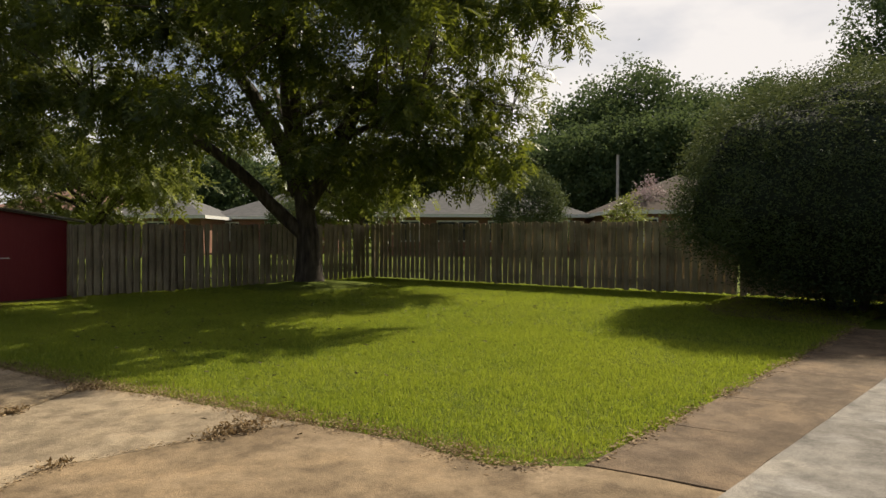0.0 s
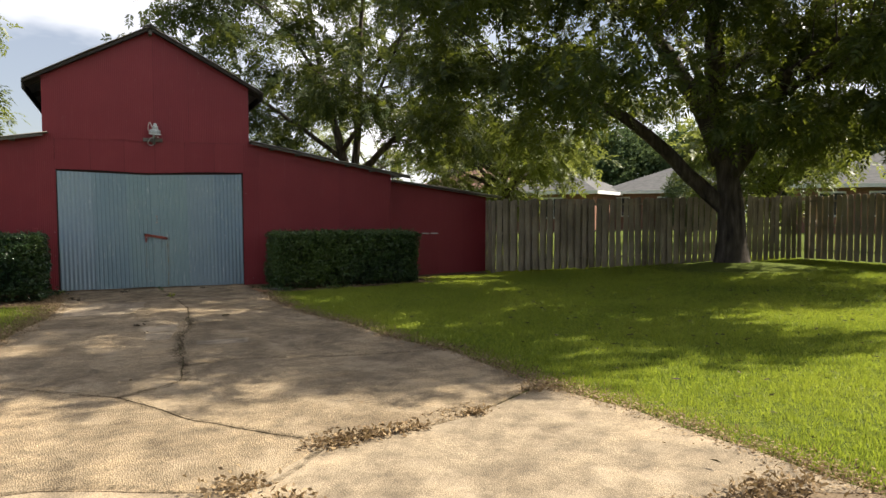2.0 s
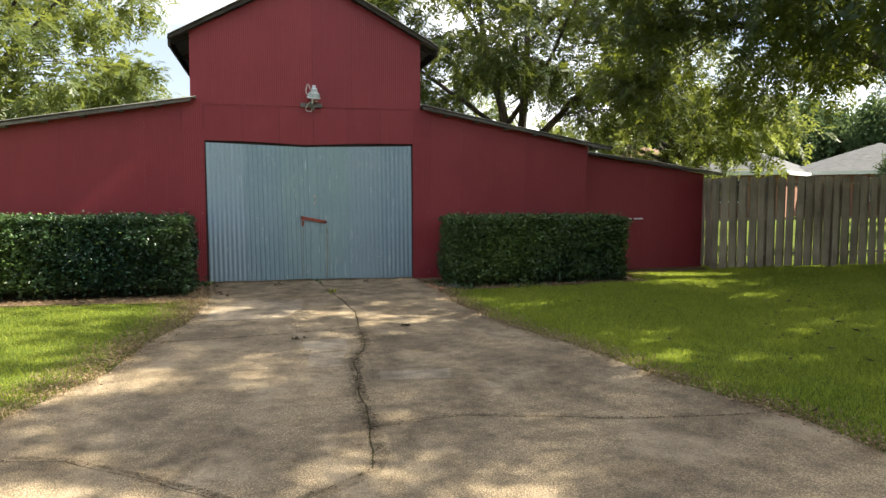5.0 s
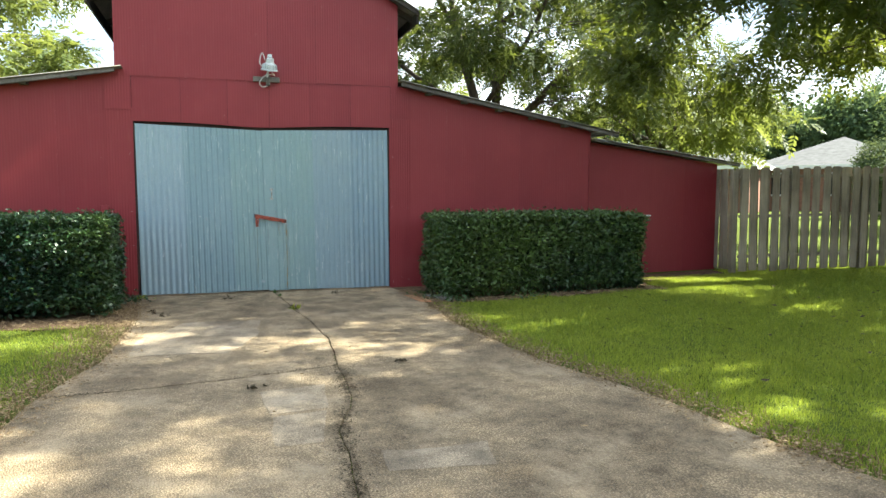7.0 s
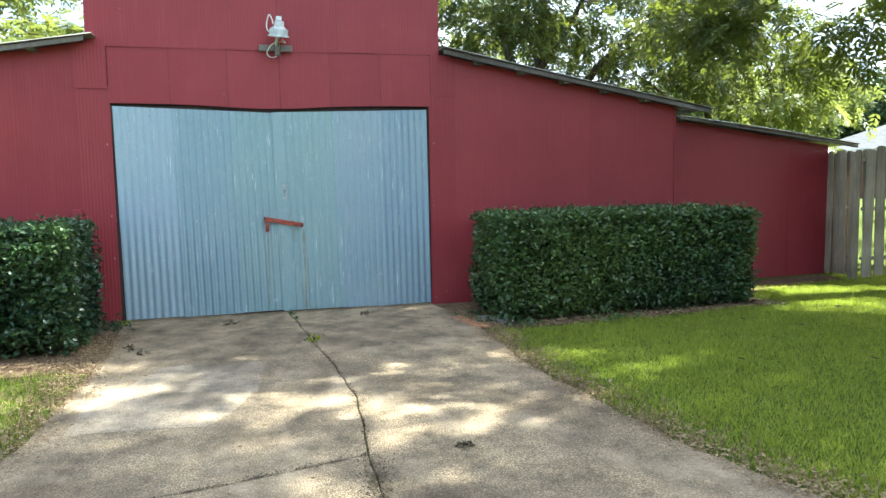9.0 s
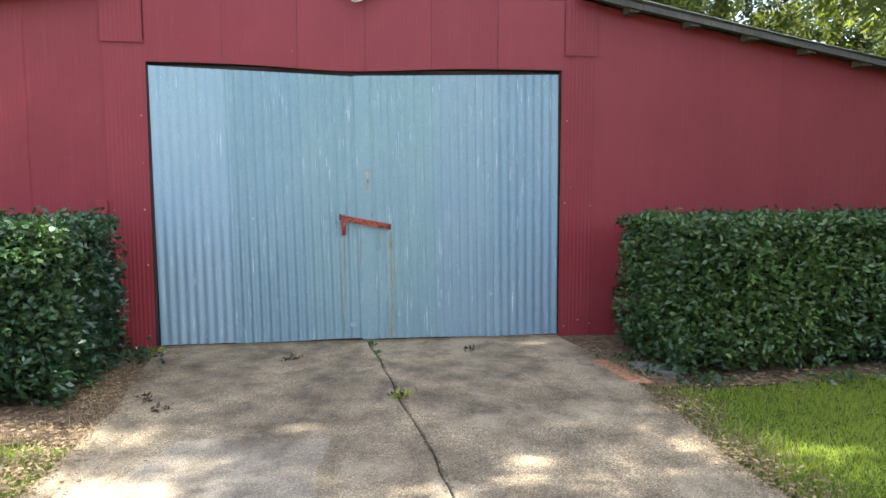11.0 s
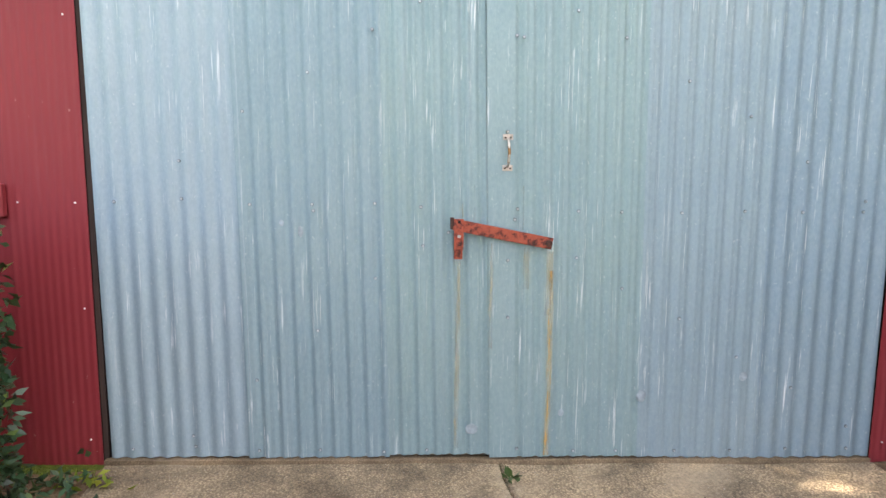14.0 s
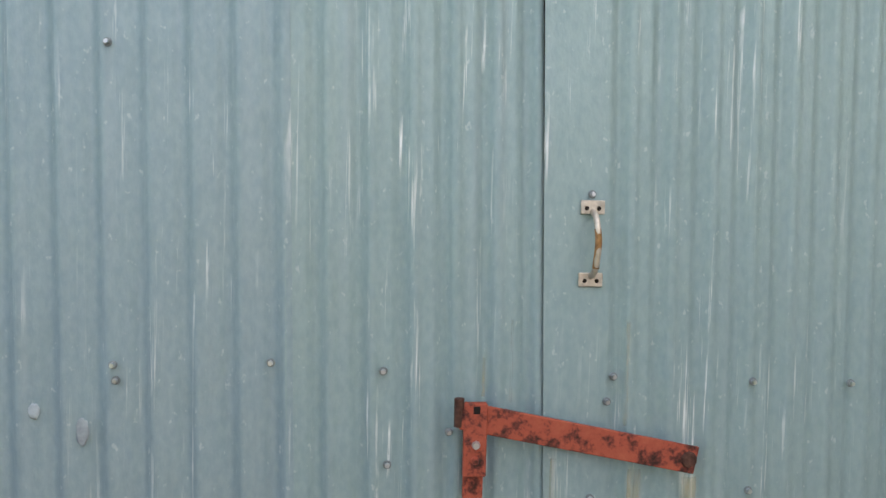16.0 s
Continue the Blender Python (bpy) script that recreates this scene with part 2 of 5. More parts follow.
def brick_wall():
    m, nt, b = node_mat("far_brick", 0.9, 0, 0.15)
    c = ramp_of(nt, noise_of(nt, 7, 4, (1, 1, 3)), (0.3, (0.17, 0.085, 0.06)), (0.7, (0.32, 0.18, 0.13)))
    nt.links.new(c, b.inputs["Base Color"])
    return m


RED = red_metal()
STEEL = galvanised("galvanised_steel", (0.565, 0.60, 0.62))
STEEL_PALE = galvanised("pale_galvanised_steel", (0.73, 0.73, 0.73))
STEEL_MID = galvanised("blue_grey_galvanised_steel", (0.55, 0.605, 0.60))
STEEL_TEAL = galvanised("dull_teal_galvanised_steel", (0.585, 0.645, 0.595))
RUST = rusty_red()
DARK_IRON = plain("dark_rusted_iron", (0.075, 0.036, 0.026), 0.8, 0.2, 0.5, 90)
RUN = rust_run("rust_run", (0.50, 0.36, 0.13), 0.34)
RUN_STRONG = rust_run("strong_rust_run", (0.60, 0.36, 0.06), 0.55)
BARK = bark_mat()
DRIVE = aggregate("exposed_aggregate", (0.315, 0.247, 0.163), 95, 0.42)
APRON = aggregate("worn_tan_concrete", (0.26, 0.195, 0.125), 120, 0.14)
PATIO = aggregate("pale_concrete", (0.27, 0.258, 0.24), 160, 0.12)
SIDE_SLAB = aggregate("smooth_pale_concrete", (0.32, 0.26, 0.183), 110, 0.2)
LAWN = lawn_ground()
SOIL = soil()
FENCE_WOOD = wood("weathered_fence_wood", (0.10, 0.082, 0.055), (0.28, 0.232, 0.16), (0.47, 0.405, 0.295))
# Dark old wood; on rafter ends and fascia it also holds the eave shade.
DARK_WOOD = wood("dark_wood_with_eave_shade", (0.015, 0.013, 0.011), (0.045, 0.039, 0.034), (0.10, 0.09, 0.08))
OLD_WOOD = wood("grey_old_wood", (0.045, 0.04, 0.036), (0.12, 0.11, 0.095), (0.25, 0.235, 0.21))
# Roof tin made lighter to carry the sun on the shed roof.
SUNLIT_TIN = plain("sunlit_roof_tin", (0.55, 0.54, 0.50), 0.45, 0.5)
ROOF_TIN = plain("weathered_roof_tin", (0.23, 0.22, 0.19), 0.6, 0.4)
# Near black standing in for unlit depth: seams, holes, the side under the eaves.
DARK = plain("unlit_black", (0.012, 0.009, 0.008), 0.9)
LAMP_WHITE = plain("weathered_white_enamel", (0.55, 0.60, 0.60), 0.4, 0.1, 0.18, 20)
CRUMB = leaf_mat("dark_crumbs", (0.030, 0.024, 0.016), (0.065, 0.052, 0.034), (0.12, 0.095, 0.06), (0.1, 0.1, 0.04), 0.85, 0.1, 0.1)
CABLE = plain("pale_cable", (0.62, 0.60, 0.57), 0.6)
WASHER = plain("dark_rubber_washer", (0.17, 0.20, 0.21), 0.7)
ZINC = plain("zinc_screw", (0.50, 0.55, 0.58), 0.35, 0.8)
HANDLE_METAL = plain("worn_zinc_handle", (0.50, 0.46, 0.40), 0.45, 0.6, 0.3, 60)
SCUFF = plain("scuffed_zinc", (0.34, 0.41, 0.45), 0.5, 0.35, 0.25, 45)
# Timber darkened so that the door frame reads as the shaded header gap.
FRAME_WOOD = wood("gap_shade_timber", (0.012, 0.009, 0.008), (0.035, 0.024, 0.020), (0.075, 0.05, 0.042))
HANDLE_RUST = plain("rusted_grip", (0.30, 0.17, 0.07), 0.7, 0.2, 0.5, 70)
WHITE_TRIM = plain("white_trim", (0.72, 0.72, 0.70), 0.6, 0, 0.06)
GLASS_DARK = plain("dark_window_glass", (0.03, 0.035, 0.04), 0.12)
ROOF_GREY = shingles("grey_shingles", (0.125, 0.125, 0.125))
ROOF_BROWN = shingles("brown_shingles", (0.075, 0.058, 0.048))
ROOF_RED = shingles("reddish_shingles", (0.24, 0.14, 0.11))
BRICK = brick_wall()
PECAN = leaf_mat("pecan_leaves", (0.010, 0.025, 0.011), (0.022, 0.046, 0.018), (0.060, 0.090, 0.026), (0.34, 0.38, 0.035), 0.42, 0.35, 0.38)
BACK = leaf_mat("back_tree_leaves", (0.018, 0.034, 0.016), (0.036, 0.058, 0.024), (0.080, 0.105, 0.032), (0.27, 0.30, 0.045), 0.55, 0.15, 0.30)
SUNNY = leaf_mat("sunlit_leaves", (0.045, 0.075, 0.020), (0.090, 0.125, 0.032), (0.16, 0.19, 0.050), (0.34, 0.37, 0.07))
HOLLY = leaf_mat("hedge_leaves", (0.006, 0.022, 0.014), (0.018, 0.064, 0.034), (0.17, 0.25, 0.045), (0.12, 0.20, 0.03), 0.34, 0.45, 0.14, 0.93)
SHRUB = leaf_mat("shrub_leaves", (0.032, 0.058, 0.034), (0.056, 0.094, 0.050), (0.10, 0.135, 0.062), (0.22, 0.25, 0.07), 0.7, 0.1, 0.22)
FAR_GREEN = leaf_mat("far_leaves", (0.035, 0.065, 0.035), (0.055, 0.095, 0.048), (0.10, 0.14, 0.06), (0.18, 0.24, 0.08), 0.8, 0.05, 0.3)
BLADE = leaf_mat("grass_blades", (0.036, 0.078, 0.014), (0.172, 0.250, 0.035), (0.44, 0.45, 0.065), (0.42, 0.51, 0.045), 0.55, 0.25, 0.45)
DRY = leaf_mat("dry_litter", (0.09, 0.058, 0.032), (0.24, 0.165, 0.092), (0.42, 0.315, 0.185), (0.36, 0.26, 0.12), 0.8, 0.15, 0.2)
PINK = leaf_mat("pale_blossom", (0.30, 0.20, 0.22), (0.42, 0.30, 0.32), (0.5, 0.42, 0.40), (0.5, 0.4, 0.4), 0.7, 0.2, 0.3)


# ---- building helpers ----
def link_mesh(name, me, material, parent=None, label=""):
    if material:
        me.materials.append(material)
    ob = new(name, me)
    if parent:
        ob.parent = parent
    if label:
        ob["label"] = label
    return ob


def part(name, bm, material, parent=None, label="", smooth=False):
    me = bpy.data.meshes.new(name)
    bm.normal_update()
    bm.to_mesh(me)
    bm.free()
    if smooth:
        me.polygons.foreach_set("use_smooth", [True] * len(me.polygons))
    return link_mesh(name, me, material, parent, label)


def np_part(name, V, F, material, parent=None, label="", smooth=False):
    V, F = np.asarray(V, np.float32), np.asarray(F, np.int32)
    me = bpy.data.meshes.new(name)
    me.vertices.add(len(V))
    me.vertices.foreach_set("co", V.ravel())
    me.loops.add(F.size)
    me.loops.foreach_set("vertex_index", F.ravel())
    me.polygons.add(len(F))
    me.polygons.foreach_set("loop_start", np.arange(len(F), dtype=np.int32) * F.shape[1])
    me.update(calc_edges=True)
    if smooth:
        me.polygons.foreach_set("use_smooth", [True] * len(F))
    return link_mesh(name, me, material, parent, label)


def thing(name, label, category, group="", at=(0, 0, 0)):
    ob = new(name)
    ob.location = at
    return tagged(ob, label, category, group)


def box(bm, x0, x1, y0, y1, z0, z1, bevel=0.0):
    m = Matrix.LocRotScale(((x0 + x1) / 2, (y0 + y1) / 2, (z0 + z1) / 2), None, (x1 - x0, y1 - y0, z1 - z0))
    g = bmesh.ops.create_cube(bm, size=1, matrix=m)
    if bevel:
        es = list({e for v in g["verts"] for e in v.link_edges})
        bmesh.ops.bevel(bm, geom=es, offset=bevel, segments=1, affect="EDGES")
    return bm


def box_part(name, dims, material, parent=None, label="", bevel=0.0):
    return part(name, box(bmesh.new(), *dims, bevel), material, parent, label)


def tube(bm, pts, radii, sides=8, cap=True):
    pts = [Vector(p) for p in pts]
    rings = []
    for i, p in enumerate(pts):
        d = (pts[min(i + 1, len(pts) - 1)] - pts[max(i - 1, 0)]).normalized()
        u = d.orthogonal().normalized() if abs(d.z) > 0.9 else d.cross(Vector((0, 0, 1))).normalized()
        if rings and prev_u.length:
            u = (prev_u - d * prev_u.dot(d)).normalized()
        prev_u = u
        w = d.cross(u)
        rings.append([bm.verts.new(p + float(radii[i]) * (math.cos(a) * u + math.sin(a) * w)) for a in [2 * math.pi * k / sides for k in range(sides)]])
    for a, b in zip(rings, rings[1:]):
        for k in range(sides):
            bm.faces.new((a[k], a[(k + 1) % sides], b[(k + 1) % sides], b[k]))
    if cap:
        bm.faces.new(rings[0][::-1])
        bm.faces.new(rings[-1])
    return bm


def bend(pts, n=4):
    """Smooth points through a few control points."""
    P = [Vector(p) for p in pts]
    out = []
    for i in range(len(P) - 1):
        a, b, c, d = P[max(i - 1, 0)], P[i], P[i + 1], P[min(i + 2, len(P) - 1)]
        for k in range(n):
            t = k / n
            out.append(0.5 * ((2 * b) + (c - a) * t + (2 * a - 5 * b + 4 * c - d) * t * t + (3 * b - a - 3 * c + d) * t ** 3))
    return out + [P[-1]]


def leaf_arrays(P, length, width, rng, droop=0.35, fold=0.25):
    n = len(P)
    a = rng.normal(size=(n, 3))
    a[:, 2] = a[:, 2] * 0.6 - droop
    a /= np.linalg.norm(a, axis=1)[:, None] + 1e-9
    r = rng.normal(size=(n, 3))
    b = np.cross(a, r)
    b /= np.linalg.norm(b, axis=1)[:, None] + 1e-9
    c = np.cross(a, b)
    L = (length * rng.uniform(0.65, 1.25, n))[:, None]
    W = (width * rng.uniform(0.7, 1.2, n))[:, None]
    V = np.stack([P, P + a * L * 0.5 + b * W * 0.5 + c * W * fold, P + a * L, P + a * L * 0.5 - b * W * 0.5 + c * W * fold], 1).reshape(-1, 3)
    return V, np.arange(4 * n).reshape(n, 4)


def frond_arrays(P, out, length, leaf, rng):
    """Compound leaves: leaflets in pairs along a drooping stalk, all lying in the leaf's own plane."""
    n = len(P)
    unit = lambda v: v / (np.linalg.norm(v, axis=1)[:, None] + 1e-9)
    a = unit(out + rng.normal(size=(n, 3)) * 0.75 - np.array([0, 0, 0.35]))
    b = unit(np.cross(a, rng.normal(size=(n, 3)) * 0.45 + np.array([0, 0, 1.0])))
    c = np.cross(b, a)
    L = length * rng.uniform(0.7, 1.25, n)[:, None]
    quads = []
    for k in range(5):
        t = (k + 1) / 5.4
        base = P + a * L * t - np.array([0, 0, 1.0]) * (L * 0.35 * t * t)
        for side in (-1, 1):
            d = unit(a * 0.6 + b * side * 0.85 - np.array([0, 0, 0.25]) + rng.normal(size=(n, 3)) * 0.12)
            quads.append((base, d))
    quads.append((P + a * L - np.array([0, 0, 1.0]) * (L * 0.35), unit(a - np.array([0, 0, 0.5]))))
    V = []
    for base, d in quads:
        e = unit(np.cross(c, d))
        l = leaf[0] * rng.uniform(0.75, 1.2, n)[:, None]
        w = leaf[1] * 0.5
        V.append(np.stack([base, base + d * l * 0.42 + e * w, base + d * l, base + d * l * 0.42 - e * w], 1))
    V = np.concatenate(V, 0).reshape(-1, 3)
    return V, np.arange(len(V)).reshape(-1, 4)


def ground_z(x, y):
    """The lawn rises gently towards +x."""
    s = np.clip(np.asarray(x, float) - 2.0, 0, 26)
    return 0.016 * s


# ---- the ground ----
def stretch_axis(lo, hi, step, reach):
    mid = np.arange(lo, hi + step / 2, step)
    far = np.geomspace(step * 2, reach, 16)
    return np.concatenate([lo - far[::-1], mid, hi + far])


gx, gy = stretch_axis(-8, 22, 0.3, 1500), stretch_axis(-21, 3, 0.3, 1500)
GX, GY = np.meshgrid(gx, gy)
bumps = np.array([noise.noise((x * 0.8, y * 0.8, 0)) for x, y in zip(GX.ravel(), GY.ravel())])
GZ = ground_z(GX, GY).ravel() + np.where((GX.ravel() > 2.6) & (GX.ravel() < 24), 0.012 * bumps, 0.0)
GZ = GZ + 0.16 * np.exp(-((GX.ravel() - 13.1) ** 2 + (GY.ravel() + 2.45) ** 2) / 1.6)
idx = np.arange(GX.size).reshape(GX.shape)
GF = np.stack([idx[:-1, :-1], idx[:-1, 1:], idx[1:, 1:], idx[1:, :-1]], -1).reshape(-1, 4)
tagged(np_part("ground", np.stack([GX.ravel(), GY.ravel(), GZ], 1), GF, LAWN, smooth=True), "mown green lawn ground", "lawn", kind="structure")

# edges of the drive: x as it goes with y
EDGE_R = ([-15.52, -14.95, -14.1, -13.3, -12.2, -11.2, -10.3, -8.6, -7.7, -6.0, -5.0, -3.2, -1.1, 0.0], [3.6, 3.0, 3.1, 3.02, 2.94, 2.86, 2.68, 2.62, 2.36, 2.16, 1.9, 1.76, 1.9, 1.75])
EDGE_L = ([-16.0, -11.0, -9.5, -7.75, -6.2, -5.1, -3.9, -1.8, 0.0], [-9.0, -6.5, -3.6, -2.5, -2.0, -1.93, -1.65, -1.6, -1.73])


def edge_r(y):
    return np.interp(y, *EDGE_R)


def edge_l(y):
    return np.interp(y, *EDGE_L)


def wobble(p, amount=0.035):
    v = Vector((p[0] * 2.3, p[1] * 2.3, 3.1))
    f = Vector((p[0] * 9, p[1] * 9, 7.7))
    return Vector((p[0] + amount * noise.noise(v) + 0.3 * amount * noise.noise(f), p[1] + amount * noise.noise(v + Vector((9, 4, 2))) + 0.3 * amount * noise.noise(f + Vector((5, 5, 1)))))


def slab(name, outline, material, parent, gap=0.008, top=0.016, rough=0.035, step=0.14, label=""):
    """A slab of concrete with uneven edges."""
    pts = []
    for a, b in zip(outline, outline[1:] + outline[:1]):
        a, b = Vector(a), Vector(b)
        n = max(1, round((b - a).length / step))
        pts += [wobble(a.lerp(b, k / n), rough) for k in range(n)]
    area = sum(a.x * b.y - b.x * a.y for a, b in zip(pts, pts[1:] + pts[:1]))
    if area < 0:
        pts.reverse()
    inner = []
    for i, p in enumerate(pts):
        d = (pts[(i + 1) % len(pts)] - pts[i - 1]).normalized()
        inner.append(p + Vector((-d.y, d.x)) * gap)
    bm = bmesh.new()
    z = lambda p: float(ground_z(p.x, p.y)) + top
    hi = [bm.verts.new((p.x, p.y, z(p))) for p in inner]
    rim = [bm.verts.new((p.x, p.y, z(p) - 0.006)) for p in [q + (r - q) * 0.6 for q, r in zip(inner, pts)]]
    lo = [bm.verts.new((v.co.x, v.co.y, v.co.z - 0.08)) for v in rim]
    bm.faces.new(hi)
    n = len(hi)
    for i in range(n):
        j = (i + 1) % n
        bm.faces.new((rim[i], rim[j], hi[j], hi[i]))
        bm.faces.new((lo[i], lo[j], rim[j], rim[i]))
    return part(name, bm, material, parent, label)


def kerb(x):
    """Where the paths meet the patio."""
    return -16.35 - 0.108 * (x - 3.3)


def lawn_end(x):
    """Where the lawn meets the path."""
    return -15.51 - 0.075 * (x - 3.2)


drive = tagged(new("driveway"), "cracked tan exposed-aggregate driveway leading to the barn door", "driveway", kind="structure")
CJ = [(0.03, -0.04), (0.18, -1.7), (0.31, -3.5), (0.22, -4.7)]
CJ2 = [(0.22, -4.7), (0.18, -5.6), (0.0, -6.3), (-0.08, -7.4), (-0.1, -8.15)]
TL = [(-1.9, -5.05), (-1.38, -5.03), (-0.69, -4.92), (0.22, -4.7)]
TR = [(-0.1, -8.15), (0.54, -8.05), (1.5, -8.35), (2.62, -8.5)]
J = [(-0.1, -8.15), (-0.18, -8.86), (-0.7, -9.26)]
LL = [(-3.4, -8.1), (-2.6, -8.2), (-1.79, -8.36), (-0.7, -9.26)]
JR = [(-0.7, -9.26), (-0.17, -10.2), (0.57, -11.1)]
WR = [(0.57, -11.1), (1.22, -11.05), (1.75, -10.88), (2.68, -10.35)]
WL = [(0.57, -11.1), (-0.1, -11.75), (-1.1, -11.25), (-4.0, -11.2), (-6.4, -11.2)]
patch_mat = aggregate("patched_concrete", (0.355, 0.292, 0.212), 110, 0.22)
W1 = [(3.0, -13.2), (2.6, -12.95), (1.8, -12.76), (1.24, -12.63), (0.2, -13.2), (-1.0, -13.5), (-7.5, -13.6)]
slab("slab", CJ + TL[::-1][1:] + [(-1.65, -3.9), (-1.6, -1.8), (-1.73, -0.04)], DRIVE, drive)
slab("slab", CJ + CJ2[1:] + TR[1:] + [(2.36, -7.7), (2.16, -6.0), (1.9, -5.0), (1.76, -3.2), (1.9, -1.1), (1.75, -0.04)], DRIVE, drive)
slab("slab", TL + CJ2[1:] + J[1:] + LL[::-1][1:] + [(-2.5, -7.75), (-2.0, -6.2)], DRIVE, drive)
slab("slab", TR + [(2.68, -10.3)] + WR[::-1][1:] + JR[::-1][1:] + J[::-1][1:-1], DRIVE, drive)
slab("slab", LL + JR[1:] + WL[1:] + [(-4.2, -9.6)], DRIVE, drive)
slab("slab", WR + [(2.86, -11.2), (2.94, -12.2)] + W1[:-1] + [(-7.5, -13.6), (-6.5, -11.25)] + WL[::-1][1:-1], SIDE_SLAB, drive)
slab("slab", W1 + [(-9.0, kerb(-9.0)), (3.4, kerb(3.4)), (3.36, -15.5), (3.0, -14.95), (3.1, -14.1)], APRON, drive)
slab("patch", [(-0.43, -5.35), (0.05, -5.25), (-0.02, -5.85), (-0.40, -5.9)], patch_mat, drive, 0.003, 0.0195, 0.02, label="paler concrete patch")
slab("patch", [(-0.38, -5.95), (-0.04, -5.9), (-0.12, -6.5), (-0.40, -6.5)], patch_mat, drive, 0.003, 0.0195, 0.02, label="paler concrete patch")
slab("patch", [(-1.08, -2.27), (-0.27, -2.38), (-0.34, -3.2), (-0.62, -3.95), (-1.5, -3.85), (-1.45, -3.2)], patch_mat, drive, 0.003, 0.0195, 0.09, label="worn pale smooth concrete")
slab("patch", [(0.14, -6.72), (0.74, -6.76), (0.70, -7.10), (0.12, -7.04)], patch_mat, drive, 0.003, 0.0195, 0.06, label="worn pale smooth concrete")
slab("patch", [(0.20 + 0.07 * math.cos(k), -4.05 + 0.07 * math.sin(k)) for k in (0, 0.9, 1.8, 2.7, 3.6, 4.5, 5.4)], patch_mat, drive, 0.002, 0.0195, 0.01, label="small round pale patch")
CLAY = plain("orange_clay", (0.42, 0.20, 0.10), 0.95, 0, 0.3, 25)
slab("patch", [(1.72, -0.92), (1.86, -0.93), (1.97, -1.62), (1.80, -1.56)], CLAY, drive, 0.01, 0.021, 0.03, label="bare orange clay at the edge")
slab("patch", [(1.95, -1.15), (2.06, -1.12), (2.26, -1.44), (2.14, -1.52)], PATIO, drive, 0.004, 0.045, 0.015, label="grey edging stone")
slab("patch", [(1.15, -10.05), (1.75, -10.0), (1.7, -10.4), (1.2, -10.5)], patch_mat, drive, 0.003, 0.0195, 0.03, label="paler concrete patch")
def dirt_mat():
    """Dark moss and dirt, broken up so that the concrete shows through."""
    m, nt, b = node_mat("joint_dirt", 0.95, 0, 0.1)
    nt.links.new(ramp_of(nt, noise_of(nt, 26, 5), (0.3, (0.018, 0.014, 0.009)), (0.6, (0.050, 0.040, 0.024)), (0.8, (0.095, 0.085, 0.035))), b.inputs["Base Color"])
    t = nt.nodes.new("ShaderNodeBsdfTransparent")
    ms = nt.nodes.new("ShaderNodeMixShader")
    nt.links.new(ramp_of(nt, noise_of(nt, 17, 6, (1, 1, 1), 0.75), (0.42, (0, 0, 0)), (0.66, (0.55,) * 3)), ms.inputs[0])
    nt.links.new(t.outputs[0], ms.inputs[1])
    nt.links.new(b.outputs[0], ms.inputs[2])
    nt.links.new(ms.outputs[0], nt.nodes["Material Output"].inputs["Surface"])
    return m


DIRT = dirt_mat()


def dirt_strip(line, width, seed):
    """A ragged thin layer of dirt lying along a joint."""
    L = bend([(x, y, 0) for x, y in line], 8)
    V = []
    for i, q in enumerate(L):
        d = (L[min(i + 1, len(L) - 1)] - L[max(i - 1, 0)]).normalized()
        for k in (-1, 1):
            w = width * (0.55 + 0.6 * abs(noise.noise((i * 0.6, seed, k * 3.0))) + 0.25 * noise.noise((i * 1.9, seed, k)))
            x, y = q.x - d.y * w * k, q.y + d.x * w * k
            V.append((x, y, float(ground_z(x, y)) + 0.0205))
    F = [(2 * i, 2 * i + 1, 2 * i + 3, 2 * i + 2) for i in range(len(L) - 1)]
    return np_part("dirt", V, F, DIRT, drive, "dark moss and dirt in the joint")


for k, (line, w) in enumerate(((CJ, 0.015), (CJ2, 0.075), (J, 0.07), (LL, 0.028), (JR, 0.055), (WL[:4], 0.045), (TL, 0.022), (TR, 0.022), (WR, 0.03))):
    dirt_strip(line, w, 3.0 + 5 * k)
PATH_MAT = aggregate("brown_worn_concrete", (0.17, 0.125, 0.085), 120, 0.14)
walkway = tagged(new("pavement"), "brownish concrete path along the edge of the lawn", "path", kind="structure")
JX = [3.42, 4.72, 5.95, 7.45, 8.9, 10.3, 11.7]
for a, b in zip(JX, JX[1:]):
    slab("slab", [(a, kerb(a)), (b + 0.02, kerb(b)), (b - 0.05, lawn_end(b) + 0.06), (a - 0.05, lawn_end(a) + 0.06)], PATH_MAT, walkway, rough=0.02)
patio = tagged(new("patio"), "pale grey concrete patio slabs", "patio", kind="structure")
for a, b in zip([-9.0, -4.8, -0.6, 2.7, 5.6, 8.5, 11.4], [-4.8, -0.6, 2.7, 5.6, 8.5, 11.4, 14.3]):
    slab("slab", [(a, -21.5), (b, -21.5), (b, kerb(b) - 0.01), (a, kerb(a) - 0.01)], PATIO, patio, top=0.035, rough=0.006, gap=0.004)


